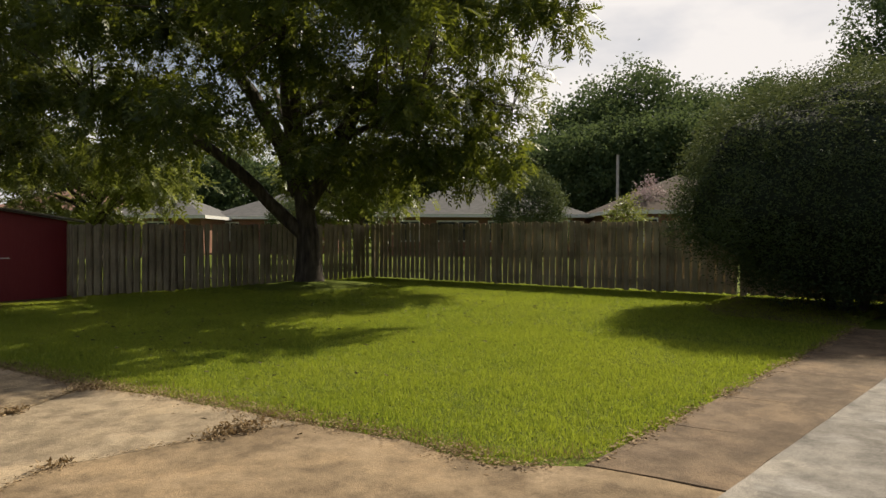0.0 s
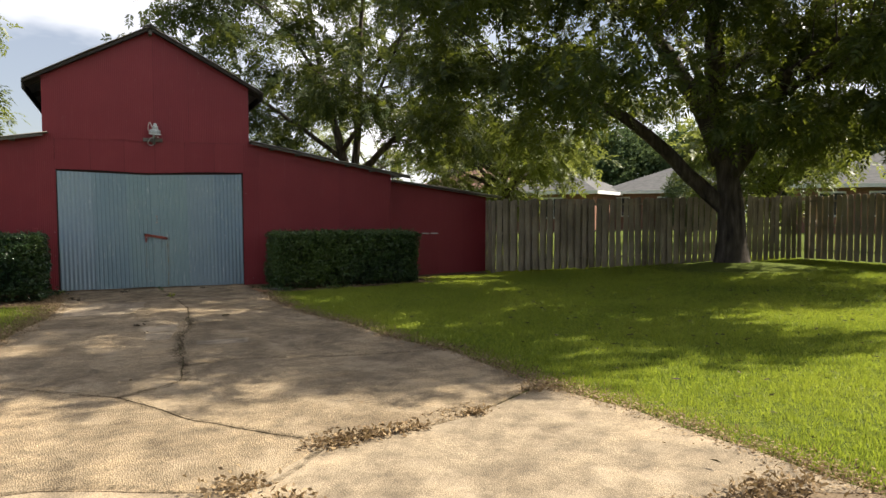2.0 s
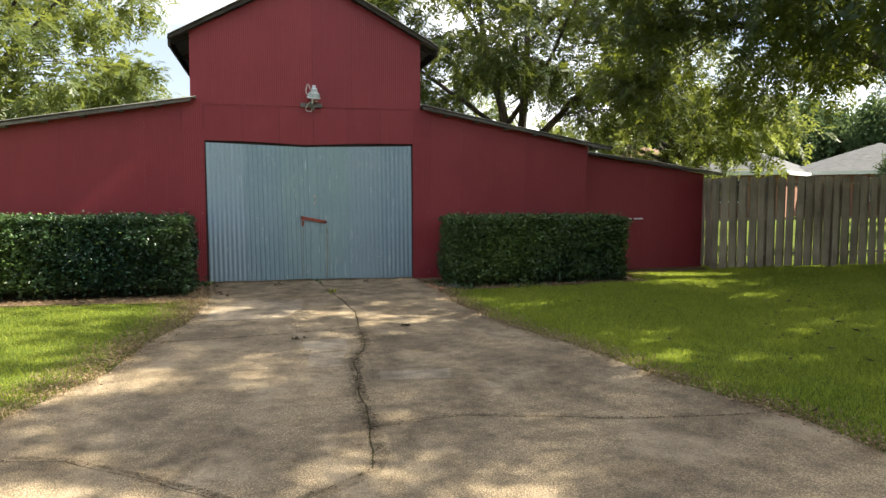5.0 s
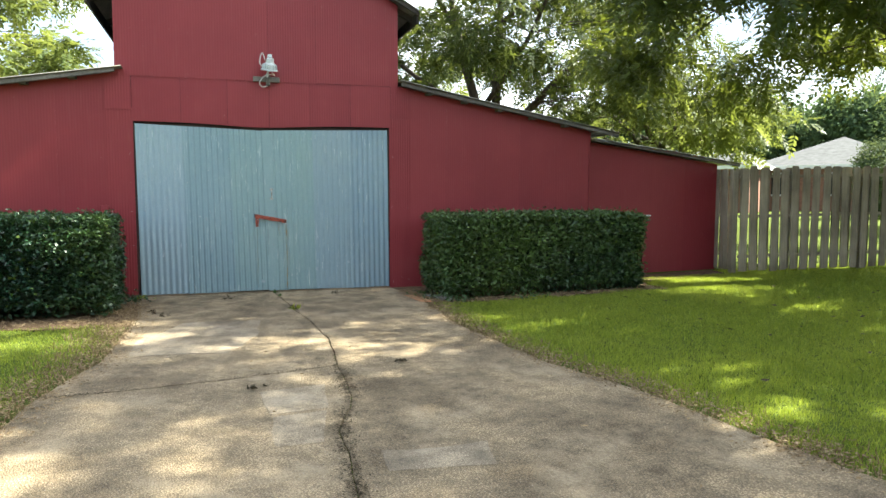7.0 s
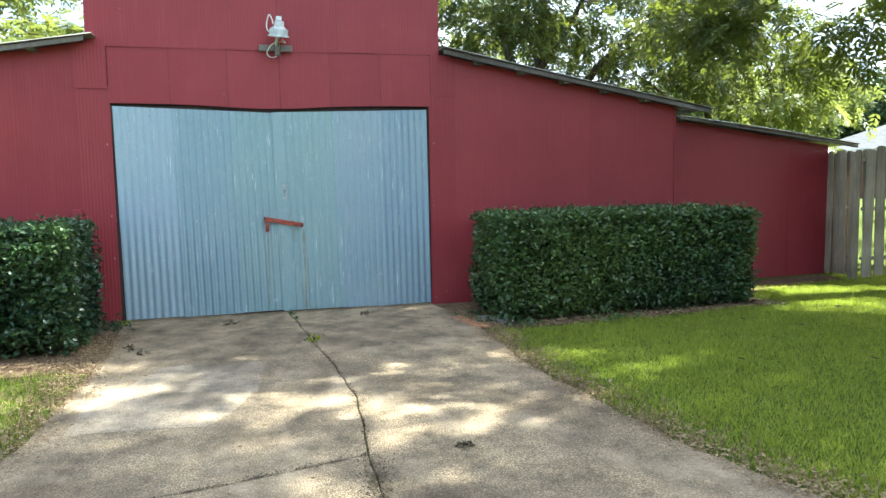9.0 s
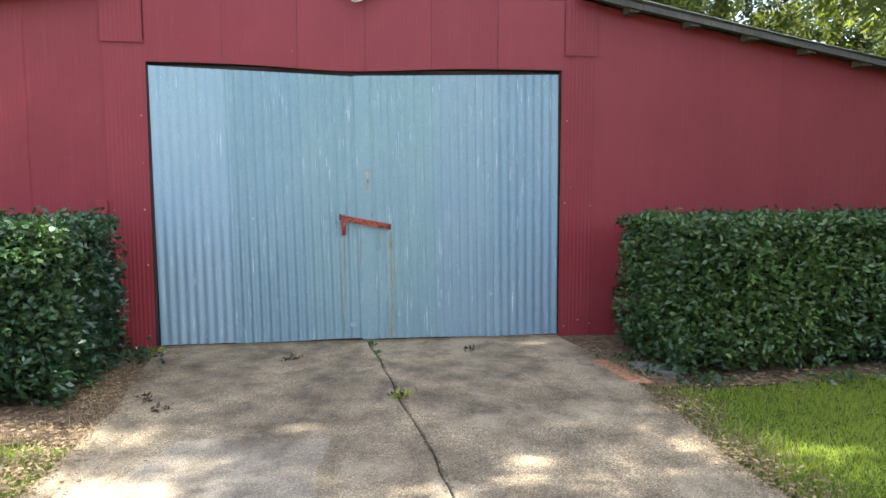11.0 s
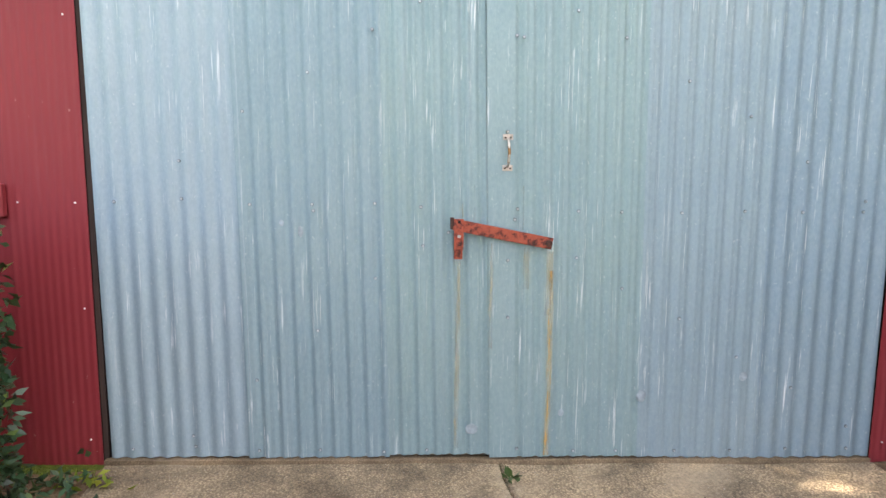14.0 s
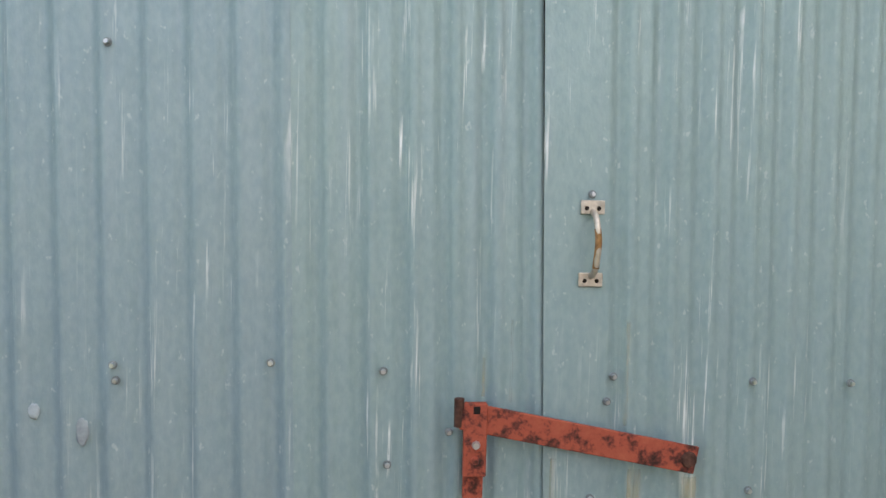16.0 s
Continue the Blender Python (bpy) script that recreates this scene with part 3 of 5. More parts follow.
def bed(outline, label):
    bm = bmesh.new()
    pts = []
    for a, b in zip(outline, outline[1:] + outline[:1]):
        a, b = Vector(a), Vector(b)
        n = max(1, round((b - a).length / 0.15))
        pts += [wobble(a.lerp(b, k / n), 0.12) for k in range(n)]
    hi = [bm.verts.new((p.x, p.y, float(ground_z(p.x, p.y)) + 0.012)) for p in pts]
    lo = [bm.verts.new((v.co.x, v.co.y, v.co.z - 0.08)) for v in hi]
    bm.faces.new(hi)
    for i in range(len(hi)):
        j = (i + 1) % len(hi)
        bm.faces.new((lo[i], lo[j], hi[j], hi[i]))
    return tagged(part("soil_bed", bm, SOIL), label, "soil bed", kind="structure")


bed([(1.6, -0.07), (1.6, -1.2), (1.95, -1.72), (3.2, -1.76), (5.2, -1.66), (5.5, -0.9), (7.4, -0.45), (7.4, -0.05)], "bare brown soil under the hedge")
bed([(-1.5, -0.07), (-1.45, -1.6), (-1.5, -2.3), (-2.6, -2.2), (-5.4, -2.05), (-5.6, -0.05)], "bare brown soil under the hedge")
bed([(12.3, -13.9), (13.3, -13.3), (16.0, -13.2), (16.0, -16.6), (11.9, -16.0)], "reddish bare soil under the big shrub")


# ---- the barn ----
barn = thing("barn", "red-painted corrugated metal barn with a raised gable and side wings", "barn")


def hem(name, V, n, rows, back, material, parent, label):
    """Closes a grid of points into a sheet with a thin hard edge all round."""
    m = n + 1
    A = np.array(V, float)
    B = A + np.array(back)
    k = len(A)
    F = [(r * m + i, r * m + i + 1, (r + 1) * m + i + 1, (r + 1) * m + i) for r in range(rows) for i in range(n)]
    F += [tuple(k + q for q in f[::-1]) for f in F]
    loop = list(range(m)) + [r * m + n for r in range(1, rows + 1)] + [rows * m + i for i in range(n - 1, -1, -1)] + [r * m for r in range(rows - 1, 0, -1)]
    E = np.concatenate([A, B, A[loop], B[loop]])
    c = len(loop)
    F += [(2 * k + i, 2 * k + c + i, 2 * k + c + (i + 1) % c, 2 * k + (i + 1) % c) for i in range(c)]
    return np_part(name, E, F, material, parent, label, smooth=True)


def door_lean(x, z):
    """The old doors have sagged: their sheets lean a little, most in the middle."""
    return -np.interp(x, (-1.72, -0.05, 1.72), (0.009, 0.026, 0.008)) * (z - 1.2)


def sheet(name, x0, x1, bot, top, y, pitch, amp, material, parent, second=0.0, flat=0.0, rows=1, label="", bow=0.0, lean=None, tuck=0.0):
    """A corrugated sheet between x0 and x1; bot and top: heights, or functions of x. flat: a plain strip at its start."""
    per = 8
    n = max(4, int(round((x1 - x0) / pitch * per)))
    xs = np.linspace(x0, x1, n + 1)
    f = lambda h, x: h(x) if callable(h) else h
    V = []
    for r in range(rows + 1):
        for x in xs:
            u = (x - x0) / pitch * 2 * math.pi
            h = amp * (math.sin(u) + second * math.sin(2 * u + 0.6))
            if x - x0 < flat:
                h = amp * 0.6
            z0, z1 = f(bot, x), f(top, x)
            k = r / rows
            z = z0 + (z1 - z0) * k
            V.append((x + (float(lean(x, z)) if lean else 0.0), y - h - bow * math.sin(math.pi * k) + tuck * k ** 2 * max(0.0, (x - x0) / (x1 - x0) - 0.5) * 2, z))
    return hem(name, V, n, rows, (0, 0.0022, 0), material, parent, label)


RIDGE_X, RIDGE_Z = -0.02, 5.16
GL, GR = -1.96, 1.88                # gable walls
WING_L, WING_R, SHED_R = -5.3, 5.05, 7.62
DEPTH = 12.0


def gable_top(x):
    return RIDGE_Z - (abs(x - RIDGE_X) * (RIDGE_Z - 4.16) / 1.9)


def wing_l(x):
    return 3.03 - (-1.89 - x) * 0.171


def wing_r(x):
    return 2.99 - (x - 1.9) * 0.181


def shed_top(x):
    return 2.27 - (x - 5.05) * 0.135


# load-bearing walls behind the sheets, near black so seams and gaps read dark
def solid(name, profile, y0, y1, material, parent):
    """A wall with the given outline in x and z, and real thickness."""
    bm = bmesh.new()
    a = [bm.verts.new((x, y0, z)) for x, z in profile]
    b = [bm.verts.new((x, y1, z)) for x, z in profile]
    bm.faces.new(a)
    bm.faces.new(b[::-1])
    for i in range(len(a)):
        j = (i + 1) % len(a)
        bm.faces.new((a[j], a[i], b[i], b[j]))
    bmesh.ops.recalc_face_normals(bm, faces=bm.faces)
    return part(name, bm, material, parent)


D0, D1, DZ = -1.75, 1.74, 2.37
solid("wall", [(WING_L, 0), (D0, 0), (D0, wing_l(GL) - 0.05), (GL, wing_l(GL) - 0.05), (WING_L, wing_l(WING_L) - 0.05)], 0.02, 0.12, DARK, barn)
solid("wall", [(D1, 0), (WING_R, 0), (WING_R, wing_r(WING_R) - 0.05), (GR, wing_r(GR) - 0.05), (D1, wing_r(GR) - 0.05)], 0.02, 0.12, DARK, barn)
solid("wall", [(GL, 3.0), (D0 + 0.002, 3.0), (D0 + 0.002, DZ), (D1 - 0.002, DZ), (D1 - 0.002, 3.0), (GR, 3.0), (GR, gable_top(GR) - 0.04), (RIDGE_X, RIDGE_Z - 0.04), (GL, gable_top(GL) - 0.04)], 0.022, 0.118, DARK, barn)
for x, h in ((WING_L, wing_l(WING_L)), (WING_R - 0.1, wing_r(WING_R))):
    box_part("side_wall", (x, x + 0.1, 0.125, DEPTH, 0, h - 0.06), RED, barn)
# raised side walls: the shade under the eaves is in their colour
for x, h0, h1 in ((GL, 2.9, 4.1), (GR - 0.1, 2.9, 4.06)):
    box_part("side_wall", (x, x + 0.1, 0.125, DEPTH, h0, h1), DARK, barn, "gable side wall, near black for the shade under the raised eaves")
box_part("back_wall", (WING_L + 0.1, WING_R - 0.1, DEPTH - 0.1, DEPTH, 0, 2.3), RED, barn)
solid("back_wall", [(GL + .1, 2.31), (GR - .1, 2.31), (GR - .1, 4.0), (RIDGE_X, RIDGE_Z - 0.1), (GL + .1, 4.0)], DEPTH - 0.1, DEPTH, RED, barn)

rng = np.random.default_rng(5)
P_RED, A_RED = 0.0345, 0.0005
# upper gable, lapped over the band above the door
cuts = [GL, 0.02, 0.68, GR]
for k, (a, b) in enumerate(zip(cuts, cuts[1:])):
    sheet("metal_sheet", a + 0.002, b, 2.985 + 0.006 * rng.normal(), gable_top, -0.014 - 0.005 * (k % 2), P_RED, A_RED, RED, barn)
cuts = [-1.765, -1.15, -0.54, 0.025, 0.59, 1.17, 1.77]
HEAD = lambda x: 2.385 - 0.045 * math.exp(-((x + 0.1) / 0.7) ** 2)
for k, (a, b) in enumerate(zip(cuts, cuts[1:])):
    sheet("metal_sheet", a + 0.003, b, HEAD, 2.981, -0.003 - 0.005 * (k % 2), P_RED, A_RED * 0.7, RED, barn)
# jambs and the small corner patches
sheet("metal_sheet", -2.085, -1.752, 0.0, 2.56, -0.006, P_RED, 0.0013, RED, barn)
sheet("metal_sheet", 1.746, 2.06, 0.0, 2.53, -0.006, P_RED, 0.0013, RED, barn)
sheet("metal_sheet", -2.09, -1.765, 2.535, wing_l, -0.022, P_RED, 0.0008, RED, barn)
sheet("metal_sheet", 1.77, 2.08, 2.51, lambda x: wing_r(max(x, 1.9)), -0.022, P_RED, 0.0008, RED, barn)
for x, z in ((-1.80, 1.18), (-2.04, 1.18), (-1.79, 0.72), (-1.80, 0.12), (1.79, 1.22), (2.03, 1.20), (1.93, 0.16), (1.80, 0.10), (2.04, 0.12), (-1.80, 1.95), (1.80, 1.95)):
    bm = bmesh.new()
    bmesh.ops.create_cone(bm, cap_ends=True, segments=8, radius1=0.0045, radius2=0.0035, depth=0.005, matrix=pose(x, -0.0095, z, 90))
    part("screw", bm, CABLE, barn)
# wings
xs = [-5.3, -4.65, -3.99, -3.33, -2.7, -2.06]
for k, (a, b) in enumerate(zip(xs, xs[1:])):
    sheet("metal_sheet", a, b + 0.02, 0.0, wing_l, 0.004 - 0.005 * (k % 2), P_RED, A_RED * 0.8, RED, barn)
xs = [2.04, 2.63, 3.24, 3.84, 4.45, 5.05]
for k, (a, b) in enumerate(zip(xs, xs[1:])):
    sheet("metal_sheet", a, b + (0.02 if b < 5 else 0), 0.0, wing_r, 0.004 - 0.005 * (k % 2), P_RED, A_RED * 0.8, RED, barn)
box_part("corner_trim", (5.052, 5.075, -0.012, 0.16, 0.0, wing_r(5.05) - 0.02), RED, barn)


def roof(name, x0, z0, x1, z1, y0, y1, material, parent, thick=0.035, pitch=0.076, rows=2):
    """A corrugated roof from (x0, z0) to (x1, z1), its ribs running down the slope."""
    n = int((y1 - y0) / pitch * 6)
    d = Vector((x1 - x0, 0, z1 - z0))
    nrm = Vector((-d.z, 0, d.x)).normalized()
    if nrm.z < 0:
        nrm = -nrm
    V = []
    for r in range(rows + 1):
        for i in range(n + 1):
            y = y0 + (y1 - y0) * i / n
            o = nrm * (0.009 * math.sin(2 * math.pi * (y - y0) / pitch) + 0.012 * math.sin(r * 2.1 + x0))
            V.append((x0 + d.x * r / rows + o.x, y, z0 + d.z * r / rows + o.z))
    return hem(name, V, n, rows, tuple(nrm * -0.004), material, parent, "")


def rafter(name, x0, z0, x1, z1, y0, y1, drop, parent, label=""):
    bm = bmesh.new()
    v = [bm.verts.new(c) for c in ((x0, y0, z0), (x1, y0, z1), (x1, y0, z1 - drop), (x0, y0, z0 - drop), (x0, y1, z0), (x1, y1, z1), (x1, y1, z1 - drop), (x0, y1, z0 - drop))]
    for f in ((0, 1, 2, 3), (7, 6, 5, 4), (0, 4, 5, 1), (1, 5, 6, 2), (2, 6, 7, 3), (3, 7, 4, 0)):
        bm.faces.new([v[i] for i in f])
    bmesh.ops.recalc_face_normals(bm, faces=bm.faces)
    return part(name, bm, OLD_WOOD, parent, label)


sl, sr = (RIDGE_Z - 4.16) / 1.9, (RIDGE_Z - 4.16) / 1.9
EL, ER = -2.27, 2.17
roof("roof", RIDGE_X, RIDGE_Z + 0.07, EL, RIDGE_Z + 0.07 - (RIDGE_X - EL) * sl, -0.2, DEPTH + 0.2, ROOF_TIN, barn)
roof("roof", RIDGE_X, RIDGE_Z + 0.07, ER, RIDGE_Z + 0.07 - (ER - RIDGE_X) * sr, -0.2, DEPTH + 0.2, ROOF_TIN, barn)
for e in (EL, ER):
    s = 1 if e > 0 else -1
    rafter("barge_board", RIDGE_X, RIDGE_Z + 0.045, e, RIDGE_Z + 0.045 - abs(e - RIDGE_X) * sl, -0.17, -0.13, 0.055, barn, "dark weathered board along the roof edge").data.materials[0] = DARK_WOOD
    for k in range(9):
        y = 0.16 + k * (DEPTH - 0.4) / 8
        g = GL if s < 0 else GR
        rafter("rafter_end", g, gable_top(g) + 0.025, e, RIDGE_Z + 0.045 - abs(e - RIDGE_X) * sl, y, y + 0.045, 0.09, barn).data.materials[0] = DARK_WOOD
    z = RIDGE_Z + 0.045 - abs(e - RIDGE_X) * sl
    # added board: draws the shaded eave underside as a dark strip
    box_part("fascia", (min(e, e - s * 0.03), max(e, e - s * 0.03), -0.125, DEPTH + 0.15, z - 0.15, z - 0.005), DARK_WOOD, barn, "added dark board standing for the shaded underside of the raised eaves")
rafter("ridge_cap", RIDGE_X - 0.14, RIDGE_Z + 0.035, RIDGE_X, RIDGE_Z + 0.105, -0.21, DEPTH + 0.2, 0.01, barn)
rafter("ridge_cap", RIDGE_X, RIDGE_Z + 0.105, RIDGE_X + 0.14, RIDGE_Z + 0.035, -0.21, DEPTH + 0.2, 0.01, barn)
box_part("ridge_beam", (RIDGE_X - 0.03, RIDGE_X + 0.03, -0.17, 0.05, RIDGE_Z - 0.10, RIDGE_Z + 0.02), OLD_WOOD, barn)
roof("roof", GL + 0.1, wing_l(GL + 0.1) + 0.05, WING_L - 0.4, wing_l(WING_L - 0.4) + 0.05, -0.22, DEPTH + 0.2, ROOF_TIN, barn)
roof("roof", GR + 0.002, wing_r(GR) + 0.05, WING_R + 0.45, wing_r(WING_R + 0.45) + 0.05, -0.22, DEPTH + 0.2, ROOF_TIN, barn)
rafter("eave_board", GL + 0.02, wing_l(GL) + 0.03, WING_L - 0.38, wing_l(WING_L - 0.38) + 0.03, -0.19, -0.15, 0.05, barn)
rafter("eave_board", GR + 0.02, wing_r(GR) + 0.03, WING_R + 0.43, wing_r(WING_R + 0.43) + 0.03, -0.19, -0.15, 0.05, barn)
for k in range(6):
    x = 2.3 + k * 0.56
    box_part("purlin_end", (x, x + 0.09, -0.15, 0.0, wing_r(x + 0.09) - 0.03, wing_r(x + 0.09) + 0.03), OLD_WOOD, barn)
    x = -2.5 - k * 0.56
    box_part("purlin_end", (x, x + 0.09, -0.15, 0.0, wing_l(x) - 0.03, wing_l(x) + 0.03), OLD_WOOD, barn)

# the lower shed at the side
shed = thing("lean_to_shed", "low red metal lean-to shed joined to the barn", "shed")
solid("wall", [(5.08, 0), (SHED_R, 0), (SHED_R, shed_top(SHED_R) - 0.04), (5.08, shed_top(5.08) - 0.04)], 0.15, 0.25, DARK, shed)
xs = [5.08, 5.72, 6.31, 6.96, 7.62]
for k, (a, b) in enumerate(zip(xs, xs[1:])):
    sheet("metal_sheet", a, b + (0.02 if b < 7.6 else 0), 0.0, shed_top, 0.136 - 0.005 * (k % 2), P_RED, A_RED * 0.7, RED, shed)
box_part("side_wall", (SHED_R - 0.1, SHED_R, 0.255, 4.5, 0, shed_top(SHED_R) - 0.06), RED, shed)
box_part("back_wall", (5.1, SHED_R - 0.11, 4.4, 4.5, 0, shed_top(SHED_R) - 0.06), RED, shed)
roof("roof", 5.08, shed_top(5.08) + 0.045, SHED_R + 0.32, shed_top(SHED_R + 0.32) + 0.045, -0.12, 4.7, SUNLIT_TIN, shed)
rafter("eave_board", 5.1, shed_top(5.1) + 0.025, SHED_R + 0.3, shed_top(SHED_R + 0.3) + 0.025, -0.09, -0.05, 0.028, shed)
box_part("door_bar", (5.9, 6.06, 0.095, 0.126, 1.035, 1.06), WHITE_TRIM, shed, "short white bar")
box_part("door_bar", (6.12, 6.30, 0.095, 0.126, 1.035, 1.06), WHITE_TRIM, shed, "short white bar")


# ---- the doors ----
def screw(x, z, parent, y):
    bm = bmesh.new()
    bmesh.ops.create_cone(bm, cap_ends=True, segments=12, radius1=0.0078, radius2=0.0070, depth=0.003, matrix=pose(x, y - 0.0015, z, 90))
    for f in bm.faces:
        f.material_index = 1
    bmesh.ops.create_cone(bm, cap_ends=True, segments=6, radius1=0.0050, radius2=0.0040, depth=0.006, matrix=pose(x, y - 0.006, z, 90))
    ob = part("screw", bm, ZINC, parent)
    ob.data.materials.append(WASHER)
    return ob


def door_frame_mesh(x0, x1, z0, z1, parent_label, name):
    """The timber frame of a leaf: stiles, rails and brace."""
    bm = bmesh.new()
    for a, b, c, d in ((x0, x0 + 0.1, z0, z1), (x1 - 0.1, x1, z0, z1), (x0 + 0.1, x1 - 0.1, z0, z0 + 0.1), (x0 + 0.1, x1 - 0.1, z1 - 0.1, z1), (x0 + 0.1, x1 - 0.1, (z0 + z1) / 2 - 0.05, (z0 + z1) / 2 + 0.05)):
        box(bm, a, b, 0.03, 0.065, c, d)
    ob = part(name, bm, OLD_WOOD)
    return tagged(ob, parent_label, "door", "barn doors", "structure")


DP, DA = 0.0755, 0.0078
top_l = lambda x: 2.352 - 0.055 * (x + 1.72) / 1.67
bot_l = lambda x: 0.035 + 0.012 * (x + 1.72) / 1.67
door_1 = door_frame_mesh(-1.71, -0.055, 0.05, 2.29, "closed blue-grey corrugated steel barn door leaf, slightly sagging", "door_1")
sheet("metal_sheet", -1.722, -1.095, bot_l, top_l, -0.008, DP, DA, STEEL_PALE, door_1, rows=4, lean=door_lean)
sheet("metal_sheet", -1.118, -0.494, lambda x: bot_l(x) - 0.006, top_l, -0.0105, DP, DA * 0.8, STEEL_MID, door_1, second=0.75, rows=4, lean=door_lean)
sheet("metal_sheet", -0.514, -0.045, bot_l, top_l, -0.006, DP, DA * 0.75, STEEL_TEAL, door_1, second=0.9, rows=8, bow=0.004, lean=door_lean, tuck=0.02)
top_r = lambda x: 2.30 + 0.045 * (x + 0.05) / 1.77
bot_r = lambda x: 0.036 + 0.004 * math.sin(4 * x)
door_2 = door_frame_mesh(-0.04, 1.71, 0.05, 2.28, "closed blue-grey corrugated steel barn door leaf with a pull handle", "door_2")
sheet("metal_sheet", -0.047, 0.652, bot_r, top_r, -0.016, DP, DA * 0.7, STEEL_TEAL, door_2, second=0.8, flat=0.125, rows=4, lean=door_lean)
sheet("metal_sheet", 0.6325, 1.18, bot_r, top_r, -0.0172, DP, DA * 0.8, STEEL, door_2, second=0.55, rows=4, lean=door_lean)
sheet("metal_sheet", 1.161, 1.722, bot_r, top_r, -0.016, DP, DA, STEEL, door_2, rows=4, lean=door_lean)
for x in (-1.63, -1.35, -1.066, -0.793, -0.525, -0.333):
    for z in (0.075, 0.85 + 0.85 * (x + 0.53), 1.185, 1.91 + 0.64 * (x + 0.52), 2.268):
        if 0.05 < z < 2.28 and not (x < -1.5 and 1.25 > z > 0.1 and z != 1.185):
            jz = z + float(rng.normal()) * 0.01
            screw(x + float(door_lean(x, jz)) + float(rng.normal()) * 0.006, jz, door_1, -0.0178)
screw(-0.794, 1.155, door_1, -0.0178)
for x in (0.072, 0.338, 0.54, 0.806, 1.07, 1.33, 1.60):
    for z in (0.075, 0.87 - 0.6 * (x - 0.48), 1.17, 1.81 - 0.62 * (x - 0.655), 2.262):
        jz = z + float(rng.normal()) * 0.01
        screw(x + float(door_lean(x, jz)) + float(rng.normal()) * 0.006, jz, door_2, -0.0255)
for x, z in ((0.031, 1.497), (0.045, 0.945), (0.05, 0.69), (0.06, 1.89), (0.09, 1.885), (-0.215, 1.065)):
    screw(x, z, door_2 if x > 0 else door_1, -0.0255 if x > 0 else -0.0178)


def dent(x, z, w, h, y, parent):
    """A shallow knock in the steel, with a scuffed rim."""
    bm = bmesh.new()
    bmesh.ops.create_uvsphere(bm, u_segments=14, v_segments=8, radius=1)
    for v in bm.verts:
        k = 1 + 0.25 * noise.noise(v.co * 2 + Vector((x * 9, z * 9, 0)))
        v.co = Vector((x + v.co.x * w * k, y + v.co.y * 0.0009, z + v.co.z * h * k))
    return part("dent", bm, SCUFF, parent, "pale scuffed dent", True)


dent(-0.85, 1.065, 0.011, 0.024, -0.0165, door_1)
dent(-0.93, 1.10, 0.010, 0.014, -0.0165, door_1)
dent(-0.10, 0.17, 0.028, 0.024, -0.0165, door_1)
dent(0.66, 0.33, 0.022, 0.028, -0.026, door_2)
dent(1.12, 0.42, 0.018, 0.022, -0.024, door_2)
dent(0.30, 0.25, 0.014, 0.016, -0.022, door_2)

# door pull
pull = part("handle", tube(bmesh.new(), bend([(0.033, -0.022, 1.468), (0.034, -0.047, 1.452), (0.037, -0.053, 1.41), (0.035, -0.047, 1.366), (0.033, -0.022, 1.348)], 5), [0.0055] * 21, 10), HANDLE_METAL, door_2, "bowed zinc pull handle with a rusted grip", True)
part("grip", tube(bmesh.new(), bend([(0.0355, -0.0505, 1.436), (0.037, -0.053, 1.41), (0.035, -0.047, 1.366)], 4), [0.0061] * 9, 10), HANDLE_RUST, pull, "rusted middle of the handle", True)
for z in (1.474, 1.344):
    bm = box(bmesh.new(), 0.011, 0.055, -0.0262, -0.0225, z - 0.0125, z + 0.0125, 0.0015)
    plate = part("plate", bm, HANDLE_METAL, pull, "zinc mounting plate")
    for dx in (-0.011, 0.011):
        bm = bmesh.new()
        bmesh.ops.create_cone(bm, cap_ends=True, segments=10, radius1=0.0042, radius2=0.0030, depth=0.003, matrix=pose(0.033 + dx, -0.0275, z - 0.002, 90))
        part("screw_hole", bm, DARK, pull)

# the strap latch
latch = thing("door_latch", "rusty red-painted iron strap latch across the barn doors", "latch", at=(-0.19, -0.03, 1.04))
bm = box(bmesh.new(), -0.005, 0.43, -0.004, 0.004, -0.025, 0.025, 0.0015)
bmesh.ops.transform(bm, matrix=pose(-0.0, -0.016, 0.062, 0, 10.8), verts=bm.verts)
part("bar", bm, RUST, latch)
part("strap", box(bmesh.new(), 0.000, 0.036, -0.009, -0.001, -0.089, -0.02, 0.001), RUST, latch)
part("hasp", box(bmesh.new(), -0.002, 0.039, -0.024, -0.0095, -0.045, 0.086, 0.002), RUST, latch)
part("hinge_barrel", tube(bmesh.new(), [(-0.010, -0.012, 0.042), (-0.010, -0.012, 0.092)], [0.009] * 2, 10), DARK_IRON, latch)
part("rivet", (lambda b: (bmesh.ops.create_cone(b, cap_ends=True, segments=10, radius1=0.016, radius2=0.013, depth=0.006, matrix=pose(0.408, -0.022, -0.016, 90)), b)[1])(bmesh.new()), DARK_IRON, latch)
for dx, z in ((0.02, 0.012), (0.019, -0.015)):
    bm = bmesh.new()
    bmesh.ops.create_cone(bm, cap_ends=True, segments=8, radius1=0.008, radius2=0.006, depth=0.006, matrix=pose(dx, -0.027, z, 90))
    part("bolt", bm, ZINC if z > 0 else RUST, latch)
part("bolt", box(bmesh.new(), 0.014, 0.026, -0.0265, -0.0235, 0.068, 0.081), DARK, latch)
